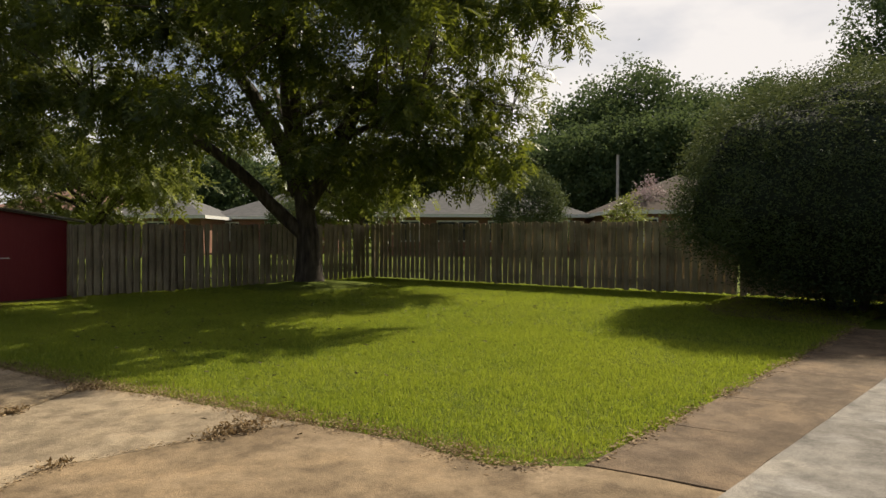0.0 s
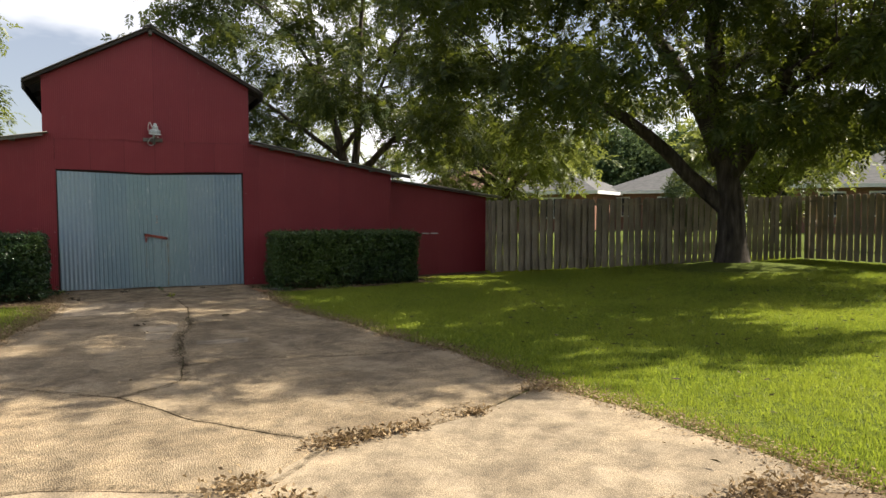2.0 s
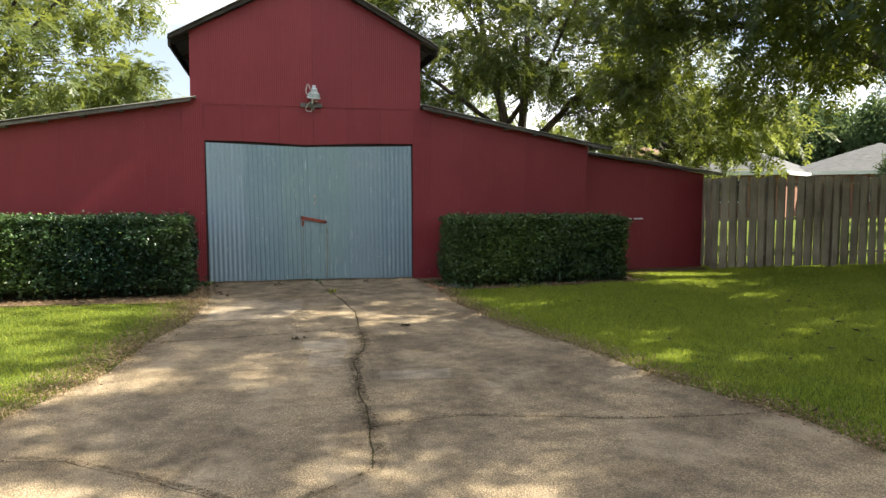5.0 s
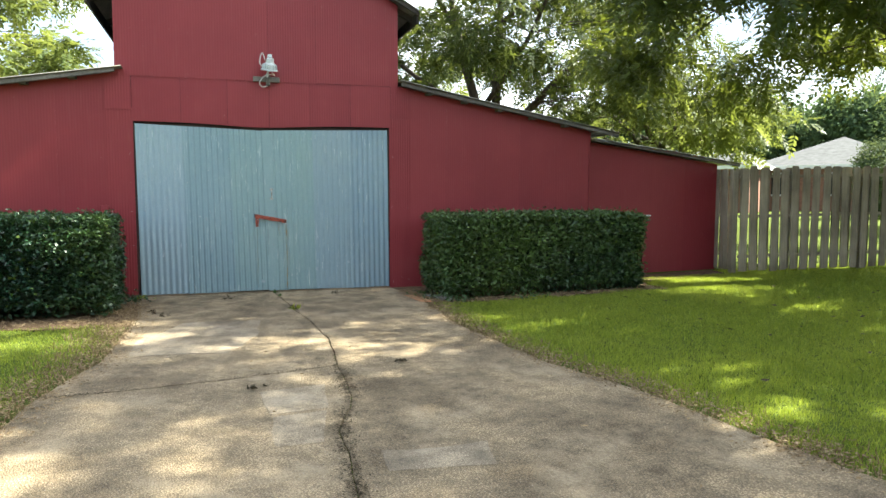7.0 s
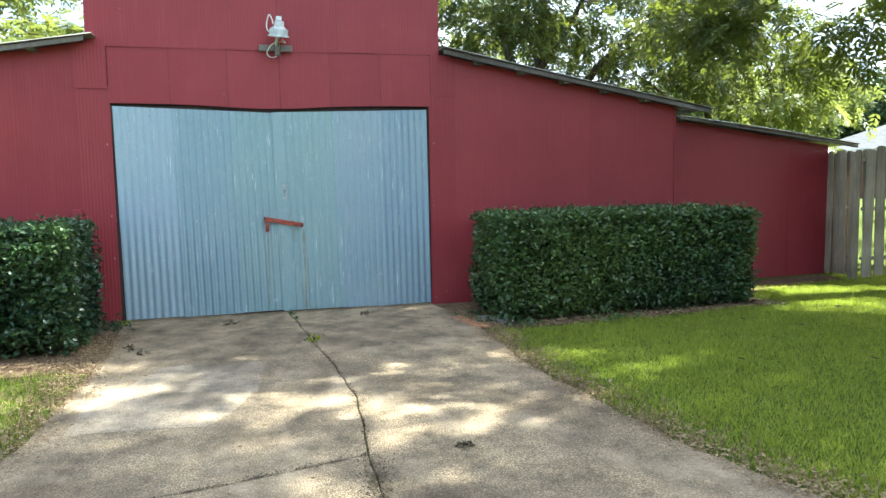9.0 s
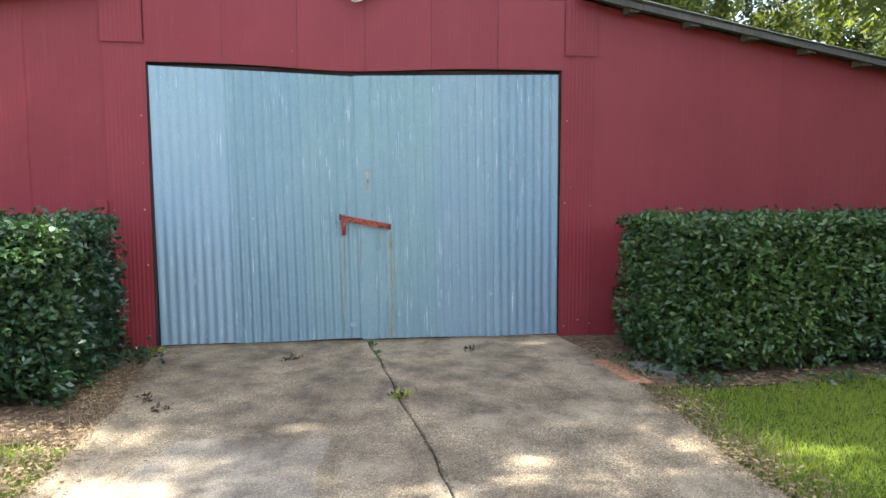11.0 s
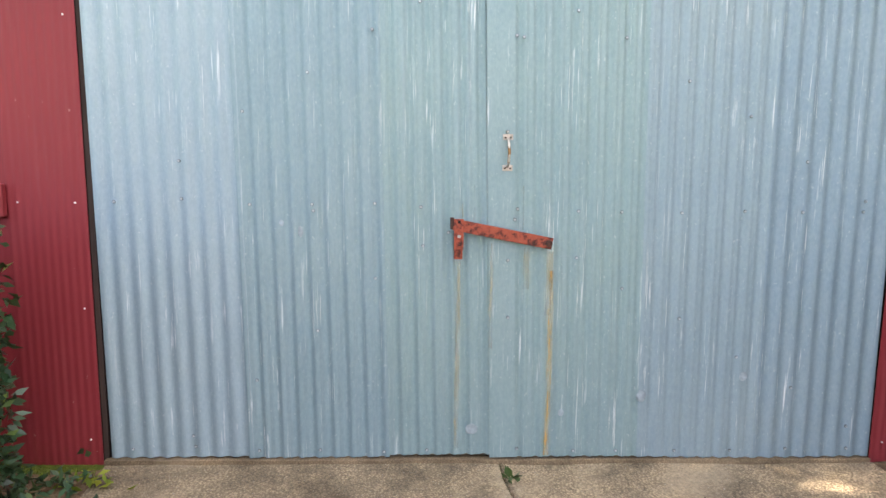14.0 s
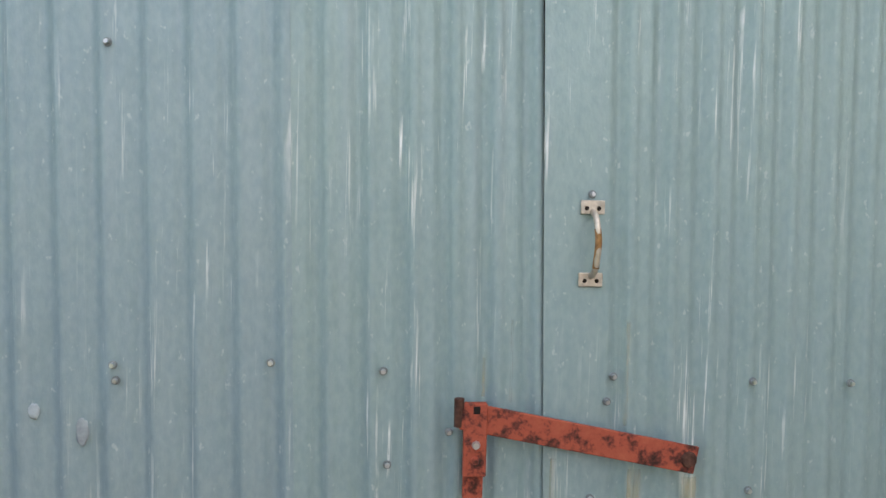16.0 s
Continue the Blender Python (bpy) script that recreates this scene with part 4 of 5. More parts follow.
for k, (x, z1, z0, w) in enumerate(((-0.17, 0.945, 0.08, 0.022), (0.238, 0.90, 0.05, 0.024), (0.228, 0.985, 0.70, 0.034), (-0.025, 1.02, 0.55, 0.016), (0.125, 1.0, 0.82, 0.03), (-0.105, 1.27, 1.12, 0.006), (0.105, 1.27, 1.08, 0.008), (-0.155, 1.20, 1.13, 0.006))):
    y = -0.0290 if x > -0.04 else -0.0200
    bm = bmesh.new()
    vs = [bm.verts.new(c) for c in ((x - w / 2, y, z0), (x + w / 2, y, z0), (x + w / 2.4, y, z1), (x - w / 2.4, y, z1))]
    bm.faces.new(vs)
    part("rust_streak", bm, RUN_STRONG if k == 1 else RUN, door_2 if x > -0.04 else door_1, "thin orange rust run below the latch")

# jambs, header gap (its shade is in the frame's colour), threshold
frame_bm = bmesh.new()
box(frame_bm, -1.749, -1.727, 0.0, 0.1, 0.0, 2.36)
box(frame_bm, 1.727, 1.739, 0.0, 0.1, 0.0, 2.36)
box(frame_bm, -1.726, 1.726, 0.03, 0.1, 2.30, 2.365)
tagged(part("door_frame", frame_bm, FRAME_WOOD), "weathered timber frame round the barn doors, near black for the shaded gap", "door frame", kind="structure")
box_part("threshold", (-1.74, 1.74, -0.03, 0.15, 0.0, 0.028), APRON, None)
tagged(bpy.data.objects["threshold"], "worn concrete threshold under the barn doors", "threshold", kind="structure")
# near-black panel that keeps the gaps round the doors dark
box_part("wall_inside", (-1.9, 1.9, 0.3, 0.34, 0.0, 3.0), DARK, barn)

# ---- floodlight on the gable ----
flood = thing("floodlight", "old white barn floodlight with loose cable on a grey plank", "lamp", at=(0.0, -0.03, 3.0))
part("plank", box(bmesh.new(), -0.19, 0.17, -0.045, -0.005, -0.035, 0.035, 0.004), OLD_WOOD, flood)
part("bracket", box(bmesh.new(), -0.02, 0.035, -0.09, -0.048, -0.09, 0.06, 0.004), OLD_WOOD, flood)
part("arm", tube(bmesh.new(), bend([(0.0, -0.07, 0.02), (0.0, -0.12, 0.06), (0.01, -0.14, 0.10)]), [0.016] * 9, 8), LAMP_WHITE, flood, smooth=True)
bm = bmesh.new()
prof = [(0.10, 0.0), (0.115, 0.0), (0.115, 0.012), (0.09, 0.02), (0.085, 0.085), (0.055, 0.105), (0.05, 0.16), (0.045, 0.165)]
rings = [[bm.verts.new((r * math.cos(a), r * math.sin(a), z)) for a in [2 * math.pi * k / 24 for k in range(24)]] for r, z in [(0.09, 0.03)] + prof]
for a, b in zip(rings, rings[1:]):
    for k in range(24):
        bm.faces.new((a[k], a[(k + 1) % 24], b[(k + 1) % 24], b[k]))
bm.faces.new(rings[-1])
bm.faces.new(rings[0][::-1])
bmesh.ops.transform(bm, matrix=pose(0.025, -0.15, 0.105, 14, 4), verts=bm.verts)
head = part("lamp_head", bm, LAMP_WHITE, flood, smooth=False)
bm = bmesh.new()
for k in range(18):
    a = 2 * math.pi * k / 18
    m = pose(0.025, -0.15, 0.105, 14, 4) @ pose(0.094 * math.cos(a), 0.094 * math.sin(a), 0.05, 0, 0, math.degrees(a))
    bmesh.ops.create_cube(bm, size=1, matrix=m @ Matrix.Diagonal((0.014, 0.006, 0.06, 1)))
part("cooling_fin", bm, LAMP_WHITE, head)
part("sensor", box(bmesh.new(), 0.0, 0.06, -0.20, -0.14, 0.27, 0.315, 0.005), LAMP_WHITE, flood, "small light sensor on top")
part("cable", tube(bmesh.new(), bend([(-0.02, -0.14, 0.15), (-0.085, -0.13, 0.17), (-0.10, -0.13, 0.24), (-0.07, -0.13, 0.34), (-0.04, -0.13, 0.29), (-0.03, -0.14, 0.24)], 5), [0.0065] * 26, 6), CABLE, flood, smooth=True)
part("cable", tube(bmesh.new(), bend([(0.06, -0.12, 0.08), (0.10, -0.1, 0.05), (0.02, -0.1, 0.06), (-0.06, -0.09, 0.02), (-0.105, -0.09, -0.06), (-0.07, -0.09, -0.11), (0.0, -0.09, -0.10)], 5), [0.0055] * 31, 6), CABLE, flood, smooth=True)
box_part("stub", (-2.18, -2.08, -0.05, -0.012, 1.12, 1.26), RED, barn, "small red-painted box on the wall", 0.006)

# ---- unseen house side of the patio, behind the start, added to cut low sky light ----
wall_south = tagged(new("wall_south"), "assumed brick house wall behind the patio, unseen, blocking low sky light", "wall", kind="structure")
box_part("house_wall", (-14.0, 22.0, -21.0, -20.7, 0.0, 2.9), BRICK, wall_south)
rafter("house_roof", -14.5, 2.95, 22.5, 2.95, -21.3, -20.2, 0.15, wall_south).data.materials[0] = ROOF_BROWN
bm = bmesh.new()
vs = [bm.verts.new(c) for c in ((-14.5, -20.2, 2.96), (22.5, -20.2, 2.96), (19.0, -25.5, 5.6), (-11.0, -25.5, 5.6), (-14.5, -31, 2.96), (22.5, -31, 2.96))]
for f in ((0, 1, 2, 3), (3, 2, 5, 4), (1, 5, 2), (0, 3, 4)):
    bm.faces.new([vs[i] for i in f])
part("house_roof", bm, ROOF_BROWN, wall_south)

# ---- fence ----
FENCE_H = 1.74


def fence_run(a, b, label, first=0.0):
    """A shadowbox fence from a to b: posts, three rails, boards before and behind them in turn."""
    a, b = Vector(a), Vector(b)
    d = (b - a).normalized()
    n = Vector((d.y, -d.x))
    length = (b - a).length
    ang = math.degrees(math.atan2(d.y, d.x))
    z0 = float(ground_z(a.x, a.y))
    f = thing("fence", label, "fence", "garden fence", (a.x, a.y, 0))
    f.rotation_euler = (0, 0, radians(ang))

    def gz(s):
        p = a + d * s
        return float(ground_z(p.x, p.y))

    bm0 = bmesh.new()
    w, h, t = 0.126, FENCE_H - 0.05, 0.018
    prof = [(-w / 2, 0), (w / 2, 0), (w / 2, h - 0.022), (w / 2 - 0.022, h), (-w / 2 + 0.022, h), (-w / 2, h - 0.022)]
    va = [bm0.verts.new((x, 0, z)) for x, z in prof]
    vb = [bm0.verts.new((x, t, z)) for x, z in prof]
    bm0.faces.new(va)
    bm0.faces.new(vb[::-1])
    for i in range(6):
        j = (i + 1) % 6
        bm0.faces.new((va[j], va[i], vb[i], vb[j]))
    bmesh.ops.recalc_face_normals(bm0, faces=bm0.faces)
    me = bpy.data.meshes.new("board")
    bm0.to_mesh(me)
    bm0.free()
    me.materials.append(FENCE_WOOD)
    r = random.Random(int(length * 10))
    s, k = 0.08, 0
    while s < length - 0.05:
        for side, off in ((-0.075, 0.0), (0.016, 0.095)):
            if s + off > length - 0.05:
                continue
            ob = new("board", me)
            ob.parent = f
            ob.matrix_basis = pose(s + off + r.gauss(0, 0.006), side + r.gauss(0, 0.002), gz(s + off) + 0.05 + r.gauss(0, 0.012), r.gauss(0, 0.4), r.gauss(0, 0.7), r.gauss(0, 1.0)) @ Matrix.Diagonal((r.uniform(0.94, 1.04), 1, r.uniform(0.985, 1.015), 1))
        s += 0.190
    x = 0.0
    while x < length:
        box_part("post", (x - 0.045, x + 0.045, 0.0355, 0.12, gz(x) - 0.05, gz(x) + FENCE_H - 0.03), FENCE_WOOD, f)
        x2 = min(x + 2.4, length)
        for zr in (0.27, 0.93, 1.58):
            rafter("rail", x + 0.046, gz(x) + zr + 0.045, x2 - 0.046, gz(x2) + zr + 0.045, -0.0555, 0.0145, 0.045, f).data.materials[0] = FENCE_WOOD
        x += 2.4
    return f


fence_run((7.66, 0.10), (7.50, -0.50), "short weathered return of the wooden fence at the shed")
fence_run((7.45, -0.60), (16.5, -1.60), "weathered brown wooden shadowbox fence beside the lean-to shed")
fence_run((16.53, -1.75), (16.2, -13.2), "dark weathered wooden shadowbox fence along the lawn")
fence_run((16.2, -13.3), (15.6, -25.0), "dark weathered wooden shadowbox fence behind the big shrub")


# ---- plants ----
def leaves_part(name, P, length, width, material, parent, seed, droop=0.35, label=""):
    r = np.random.default_rng(seed)
    V, F = leaf_arrays(P, length, width, r, droop)
    return np_part(name, V, F, material, parent, label)


def hedge(x0, x1, y0, y1, h, seed, label):
    r = np.random.default_rng(seed)
    ob = thing("hedge", label, "hedge", "hedges before the barn", ((x0 + x1) / 2, (y0 + y1) / 2, 0))
    inv = Matrix.Translation((-(x0 + x1) / 2, -(y0 + y1) / 2, 0))
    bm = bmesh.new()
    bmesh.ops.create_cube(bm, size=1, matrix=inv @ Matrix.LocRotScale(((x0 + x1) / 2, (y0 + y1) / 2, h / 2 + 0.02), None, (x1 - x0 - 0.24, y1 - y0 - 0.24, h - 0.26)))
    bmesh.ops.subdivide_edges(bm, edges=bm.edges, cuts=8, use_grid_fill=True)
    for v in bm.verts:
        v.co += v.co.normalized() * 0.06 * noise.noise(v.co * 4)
    # near-black filler: the shade between the leaves is put into its colour
    part("core", bm, plain("hedge_inner_shade", (0.012, 0.018, 0.008), 0.95), ob)
    n = int(4700 * ((x1 - x0) * (h + (y1 - y0)) + 2 * (y1 - y0) * h))
    areas = np.array([(x1 - x0) * h, (x1 - x0) * (y1 - y0), (y1 - y0) * h, (y1 - y0) * h])
    face = r.choice(4, n, p=areas / areas.sum())
    u, v = r.uniform(size=n), r.uniform(size=n)
    depth = np.abs(r.normal(0, 0.085, n)) - 0.04
    X = np.where(face == 2, x0 + depth, np.where(face == 3, x1 - depth, x0 + u * (x1 - x0)))
    Y = np.where(face == 0, y0 + depth, np.where(face >= 2, y0 + u * (y1 - y0), y0 + v * (y1 - y0)))
    Z = np.where(face == 1, h - depth * 0.7, 0.05 + v * (h - 0.05))
    wob = np.array([noise.noise((x * 2.6, y * 2.6, z * 2.6)) + 0.9 * noise.noise((x * 8, y * 8, z * 8)) for x, y, z in zip(X, Y, Z)])
    Y = Y + np.where(face == 0, 0.07 * wob, 0)
    Z = Z + np.where(face == 1, 0.035 * wob, 0)
    X = X + np.where(face == 2, 0.06 * wob, np.where(face == 3, -0.06 * wob, 0))
    # rounded upper edges and a thinner, ragged foot
    Y = Y + np.where((face == 0) & (Z > h - 0.1), 0.07, 0) + np.where((face == 0) & (Z < 0.2), (0.2 - Z) * 0.9, 0)
    Z = Z + np.where((face == 1) & (r.uniform(size=n) < 0.06), r.uniform(0.0, 0.07, n), 0)
    keep = (Z > 0.14) | (r.uniform(size=n) < 0.55)
    P = np.stack([X, Y, Z], 1)[keep] - np.array([(x0 + x1) / 2, (y0 + y1) / 2, 0])
    leaves_part("foliage", P, 0.058, 0.028, HOLLY, ob, seed, 0.2)
    return ob


hedge(2.17, 5.10, -1.55, -0.42, 1.11, 21, "clipped dark green box hedge against the red barn wall")
hedge(-5.5, -1.91, -1.68, -0.42, 1.13, 22, "clipped dark green box hedge against the red barn wall")


def tree(name, label, base, trunk, limbs, crown, count, per, leaf, material, seed, spread=0.45, floor=None, r_trunk=0.35, gaps=0.42, group=""):
    """A tree: trunk and limbs as tapered tubes, twigs out to many sprays of leaves. All points are relative to the base."""
    r = np.random.default_rng(seed)
    ob = thing(name, label, "tree", group, base)
    bm = bmesh.new()
    t = bend(trunk, 4)
    n = len(t)
    rad = [r_trunk * (1 - 0.5 * i / (n - 1)) + r_trunk * 0.75 * math.exp(-i / 1.3) for i in range(n)]
    tube(bm, t, rad, 14)
    nodes, sizes = [], []
    for pts, r0, r1 in limbs:
        L = bend(pts, 5)
        L = [p + Vector([0.05 * noise.noise(p * 1.7 + Vector((k, 0, 0))) for k in (0, 7, 13)]) for p in L]
        m = len(L)
        rr = [r0 + (r1 - r0) * i / (m - 1) for i in range(m)]
        tube(bm, L, rr, 9)
        nodes += [tuple(p) for p in L[2:]]
        sizes += rr[2:]
    nodes, sizes = np.array(nodes), np.array(sizes)
    centres, boughs, tries = [], [], 0
    want = max(12, count // 22)
    while len(boughs) < want and tries < want * 60:
        tries += 1
        c, s = crown[r.integers(len(crown))]
        v = r.normal(size=3)
        v = v / np.linalg.norm(v) * r.uniform(0.10, 1.0) ** 0.40
        p = np.array(c) + v * np.array(s)
        if floor is not None and p[2] < floor(p) + 0.3:
            continue
        if boughs and np.min(np.linalg.norm(np.array(boughs) - p, axis=1)) < gaps * 4.6:
            continue
        boughs.append(p)
    for p in boughs:
        size = r.uniform(0.8, 1.4)
        for _ in range(22):
            q = p + r.normal(size=3) * np.array([0.54, 0.54, 0.31]) * size
            if floor is None or q[2] > floor(q):
                centres.append(q)
    C = np.array(centres)
    for p in C[:: max(1, len(C) // 200)]:
        d = np.linalg.norm(nodes - p, axis=1) + 0.8 * np.maximum(0, nodes[:, 2] - p[2])
        k = int(np.argmin(d))
        q = Vector(nodes[k])
        e = Vector(p)
        mid = q.lerp(e, 0.5) + Vector((0.08 * noise.noise(e), 0.08 * noise.noise(e * 2), 0.05)) * (e - q).length
        s0 = min(0.022, 0.4 * sizes[k], 0.006 * (e - q).length + 0.006)
        tube(bm, bend([q, mid, e], 3), [s0 + (0.004 - s0) * i / 6 for i in range(7)], 5, False)
    part("trunk", bm, BARK, ob, "rough grey-brown bark", True)
    m = r.poisson(per / 11.0, len(C))
    P = np.repeat(C, m, 0) + r.normal(size=(m.sum(), 3)) * np.array([spread, spread, spread * 0.6]) * 0.75
    V, F = frond_arrays(P, (P - np.repeat(C, m, 0)) * 2.0, leaf[0] * 2.3, leaf, r)
    np_part("crown", V, F, material, ob)
    return ob


# the yard tree: right and depth axes of its own, seen broadside from the patio
RX = Vector((0.596, -0.803, 0))
FX = Vector((0.803, 0.596, 0))


def rel(r, f, z):
    p = RX * r + FX * f
    return (p.x, p.y, z)


def yard_floor(p):
    """How low the leaves hang: low over the side away from the shed and towards the patio, higher under the long limb."""
    q = Vector((p[0], p[1], 0))
    side, near = q.dot(RX), -q.dot(FX)
    low = 2.25 if side > 0.3 else 2.9
    if side < -0.2 and near < 3.0:
        low += 2.4 * math.exp(-((side + 1.2) ** 2) / 4.0)
    return low + 0.4 * noise.noise((p[0] * 0.6, p[1] * 0.6, 0))


tree("yard_tree", "large spreading shade tree with dark forked trunk on the lawn", (13.1, -2.45, 0.26),
     [(0, 0, -0.3), rel(-0.02, 0, 0.5), rel(-0.05, 0, 1.4), rel(-0.15, 0, 2.2), rel(-0.3, 0, 2.9)],
     [([rel(-0.1, 0, 1.3), rel(-1.0, -0.3, 2.2), rel(-1.9, -0.7, 3.2), rel(-3.0, -1.2, 4.0), rel(-3.8, -1.6, 4.4), rel(-5.0, -2.2, 4.6)], 0.21, 0.07),
      ([rel(-0.25, 0, 2.5), rel(-0.75, 0.1, 3.8), rel(-1.6, 0.2, 5.2), rel(-2.3, 0.3, 6.4), rel(-3.2, 0.5, 8.6), rel(-3.8, 0.6, 10.5)], 0.28, 0.08),
      ([rel(-0.3, 0, 2.6), rel(-0.45, 0.0, 4.2), rel(-0.55, 0.0, 6.5), rel(-0.6, 0, 9.0), rel(-0.4, 0, 11.5)], 0.32, 0.09),
      ([rel(-0.1, 0, 2.2), rel(0.5, 0.1, 3.2), rel(1.4, 0.2, 5.2), rel(2.3, 0.4, 7.2), rel(3.6, 0.6, 9.0), rel(4.8, 0.9, 10.0)], 0.25, 0.08),
      ([rel(0.9, 0.2, 4.0), rel(2.4, -0.6, 4.7), rel(4.0, -1.2, 5.0), rel(5.6, -1.6, 4.7)], 0.09, 0.03),
      ([rel(-0.2, 0.0, 3.0), rel(0.9, -1.4, 4.0), rel(2.2, -3.0, 4.6), rel(3.2, -4.4, 4.4)], 0.10, 0.03),
      ([rel(-0.4, 0, 3.4), rel(-0.2, -2.2, 4.6), rel(0.2, -4.4, 5.6), rel(0.6, -6.2, 6.0)], 0.15, 0.05),
      ([rel(-0.4, 0, 3.6), rel(-1.2, 2.2, 5.0), rel(-2.0, 4.4, 6.4), rel(-2.6, 6.0, 7.0)], 0.15, 0.05),
      ([rel(-0.5, 0, 4.6), rel(1.2, 2.0, 6.0), rel(2.6, 4.2, 7.4)], 0.12, 0.05),
      ([rel(-2.2, 0.3, 6.2), rel(-4.2, -0.6, 7.4), rel(-6.4, -1.2, 7.8)], 0.1, 0.04)],
     # Some high blobs are added, out of view, to shade doors and drive.
     [(rel(-0.8, 0, 7.6), (8.0, 7.0, 6.4)), ((-3.4, 1.3, 9.2), (3.6, 1.8, 2.6)), ((-3.6, 1.3, 9.4), (3.4, 1.6, 2.6)), ((-1.8, 1.4, 11.2), (3.0, 1.6, 2.0)), ((-2.0, -6.4, 9.5), (2.6, 1.5, 1.3)), (rel(-3.5, -1.0, 5.6), (5.0, 5.0, 3.2)), (rel(3.0, -0.5, 6.0), (4.2, 4.2, 3.4)), ((-2.6, -4.6, 6.8), (5.0, 3.6, 3.0)), (rel(1.9, -2.6, 4.9), (2.6, 2.4, 2.1)), (rel(3.7, -0.6, 4.6), (3.0, 3.0, 2.0)), ((-4.6, 1.2, 6.4), (3.4, 3.2, 2.4)), ((-1.2, -3.6, 6.8), (3.6, 2.8, 2.4))],
     1900, 122, (0.155, 0.058), PECAN, 31, 0.28, yard_floor, 0.41, 0.375)

# trees behind the barn
def random_limbs(seed, h0, h, spread, k=7):
    r = random.Random(seed)
    out = []
    for i in range(k):
        a = 2 * math.pi * i / k + r.uniform(-0.3, 0.3)
        z = h0 + (h - h0) * 0.12 * (i % 3)
        e = spread * r.uniform(0.6, 0.95)
        top = h * r.uniform(0.6, 0.9)
        out.append(([(0, 0, z), (0.22 * e * math.cos(a), 0.22 * e * math.sin(a), z + 0.3 * (top - z)), (0.6 * e * math.cos(a), 0.6 * e * math.sin(a), z + 0.7 * (top - z)), (e * math.cos(a), e * math.sin(a), top)], 0.15, 0.04))
    return out


tree("pecan_tree", "tall shade tree with forked trunk standing behind the barn", (7.5, 10.8, 0.1), [(0, 0, -0.2), (0, 0, 1.2), (0.05, 0, 2.0), (-0.05, 0, 2.9)],
     [([(-0.05, 0, 2.4), (-0.6, 0, 4.4), (-1.3, 0.1, 7.2), (-1.9, 0, 10.8)], 0.19, 0.05), ([(0.0, 0, 2.5), (0.3, 0.1, 5.2), (0.4, 0.2, 8.4), (0.7, 0, 11.6)], 0.17, 0.05),
      ([(0.05, 0, 2.6), (1.4, -0.3, 4.2), (3.2, -0.6, 6.0), (5.2, -0.8, 7.2)], 0.15, 0.04), ([(-0.3, 0, 3.4), (-1.9, 0.3, 4.6), (-3.8, 0.4, 5.8), (-5.6, 0.4, 6.4)], 0.10, 0.03),
      ([(-0.4, 0, 3.8), (0.2, -1.9, 5.4), (0.5, -4.0, 7.4)], 0.10, 0.03), ([(0.2, 0, 4.4), (0.6, 2.0, 6.0), (0.9, 4.0, 7.6)], 0.10, 0.03),
      ([(-1.0, 0.1, 6.2), (-2.8, -0.8, 8.0), (-4.4, -1.2, 9.0)], 0.08, 0.03), ([(0.4, 0.1, 6.6), (2.2, -0.6, 8.6), (3.6, -0.8, 10.0)], 0.08, 0.03)],
     [((0, 0, 7.8), (7.2, 6.6, 5.6)), ((-3.6, -1, 7.4), (4.0, 4, 4.4)), ((-3, -1, 6.8), (4.2, 4, 3.4)), ((3.4, -1, 5.6), (3.6, 3.4, 2.4))], 1150, 100, (0.17, 0.062), BACK, 41, 0.36, lambda p: 3.4 + 1.6 * math.exp(-((p[0] / 2.2) ** 2)) + 0.8 * noise.noise((p[0] * 0.5, p[1] * 0.5, 2)), 0.26, 0.44)
tree("pecan_tree", "sunlit yellow-green tree behind the barn wing", (-11.2, 16.0, 0), [(0, 0, -0.2), (0, 0, 1.5), (0.1, 0, 3.0), (0, 0.1, 4.2)],
     random_limbs(4, 3.2, 12.0, 6.0, 7), [((0, 0, 7.6), (7.2, 6.5, 6.4)), ((2.0, -1.0, 5.2), (4.6, 4.6, 3.6))], 1150, 90, (0.20, 0.075), SUNNY, 43, 0.42, lambda p: 1.6, 0.28, 0.40)
tree("shade_tree", "leafy yellow-green tree behind the wooden fence", (15.5, 13.5, 0.2), [(0, 0, -0.2), (0, 0, 1.5), (0.05, 0, 3.0), (0, 0, 4.4)],
     random_limbs(6, 2.0, 6.0, 4.4, 7) + random_limbs(16, 2.2, 5.0, 3.0, 6), [((0, 0, 3.6), (4.4, 4.4, 2.4))], 260, 75, (0.22, 0.09), SUNNY, 47, 0.4, lambda p: 1.5, 0.2, 0.44)
tree("shade_tree", "low leafy tree behind the barn", (8.6, 19.5, 0.1), [(0, 0, -0.2), (0, 0, 1.2), (0.05, 0, 2.2), (0, 0, 3.0)],
     random_limbs(9, 1.8, 6.0, 4.6, 7), [((0, 0, 4.0), (5.0, 4.0, 2.6))], 240, 75, (0.22, 0.09), SUNNY, 51, 0.38, lambda p: 1.4, 0.16, 0.44)
tree("shade_tree", "leafy yellow-green tree beyond the fence corner", (23.0, 5.0, 0.3), [(0, 0, -0.2), (0, 0, 1.2), (0.05, 0, 2.2), (0, 0, 3.0)],
     random_limbs(7, 1.6, 5.5, 3.2, 6), [((0, 0, 3.6), (3.2, 3.0, 2.1))], 200, 70, (0.2, 0.085), SUNNY, 49, 0.32, lambda p: 1.2, 0.12, 0.42)

# big dark shrub
r = np.random.default_rng(61)
shrub = thing("shrub", "huge rounded dark evergreen shrub at the lawn edge", "shrub", at=(14.45, -15.65, 0.2))
shrub.scale = (0.94, 0.94, 0.92)
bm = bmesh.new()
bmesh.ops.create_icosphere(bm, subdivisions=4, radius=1)
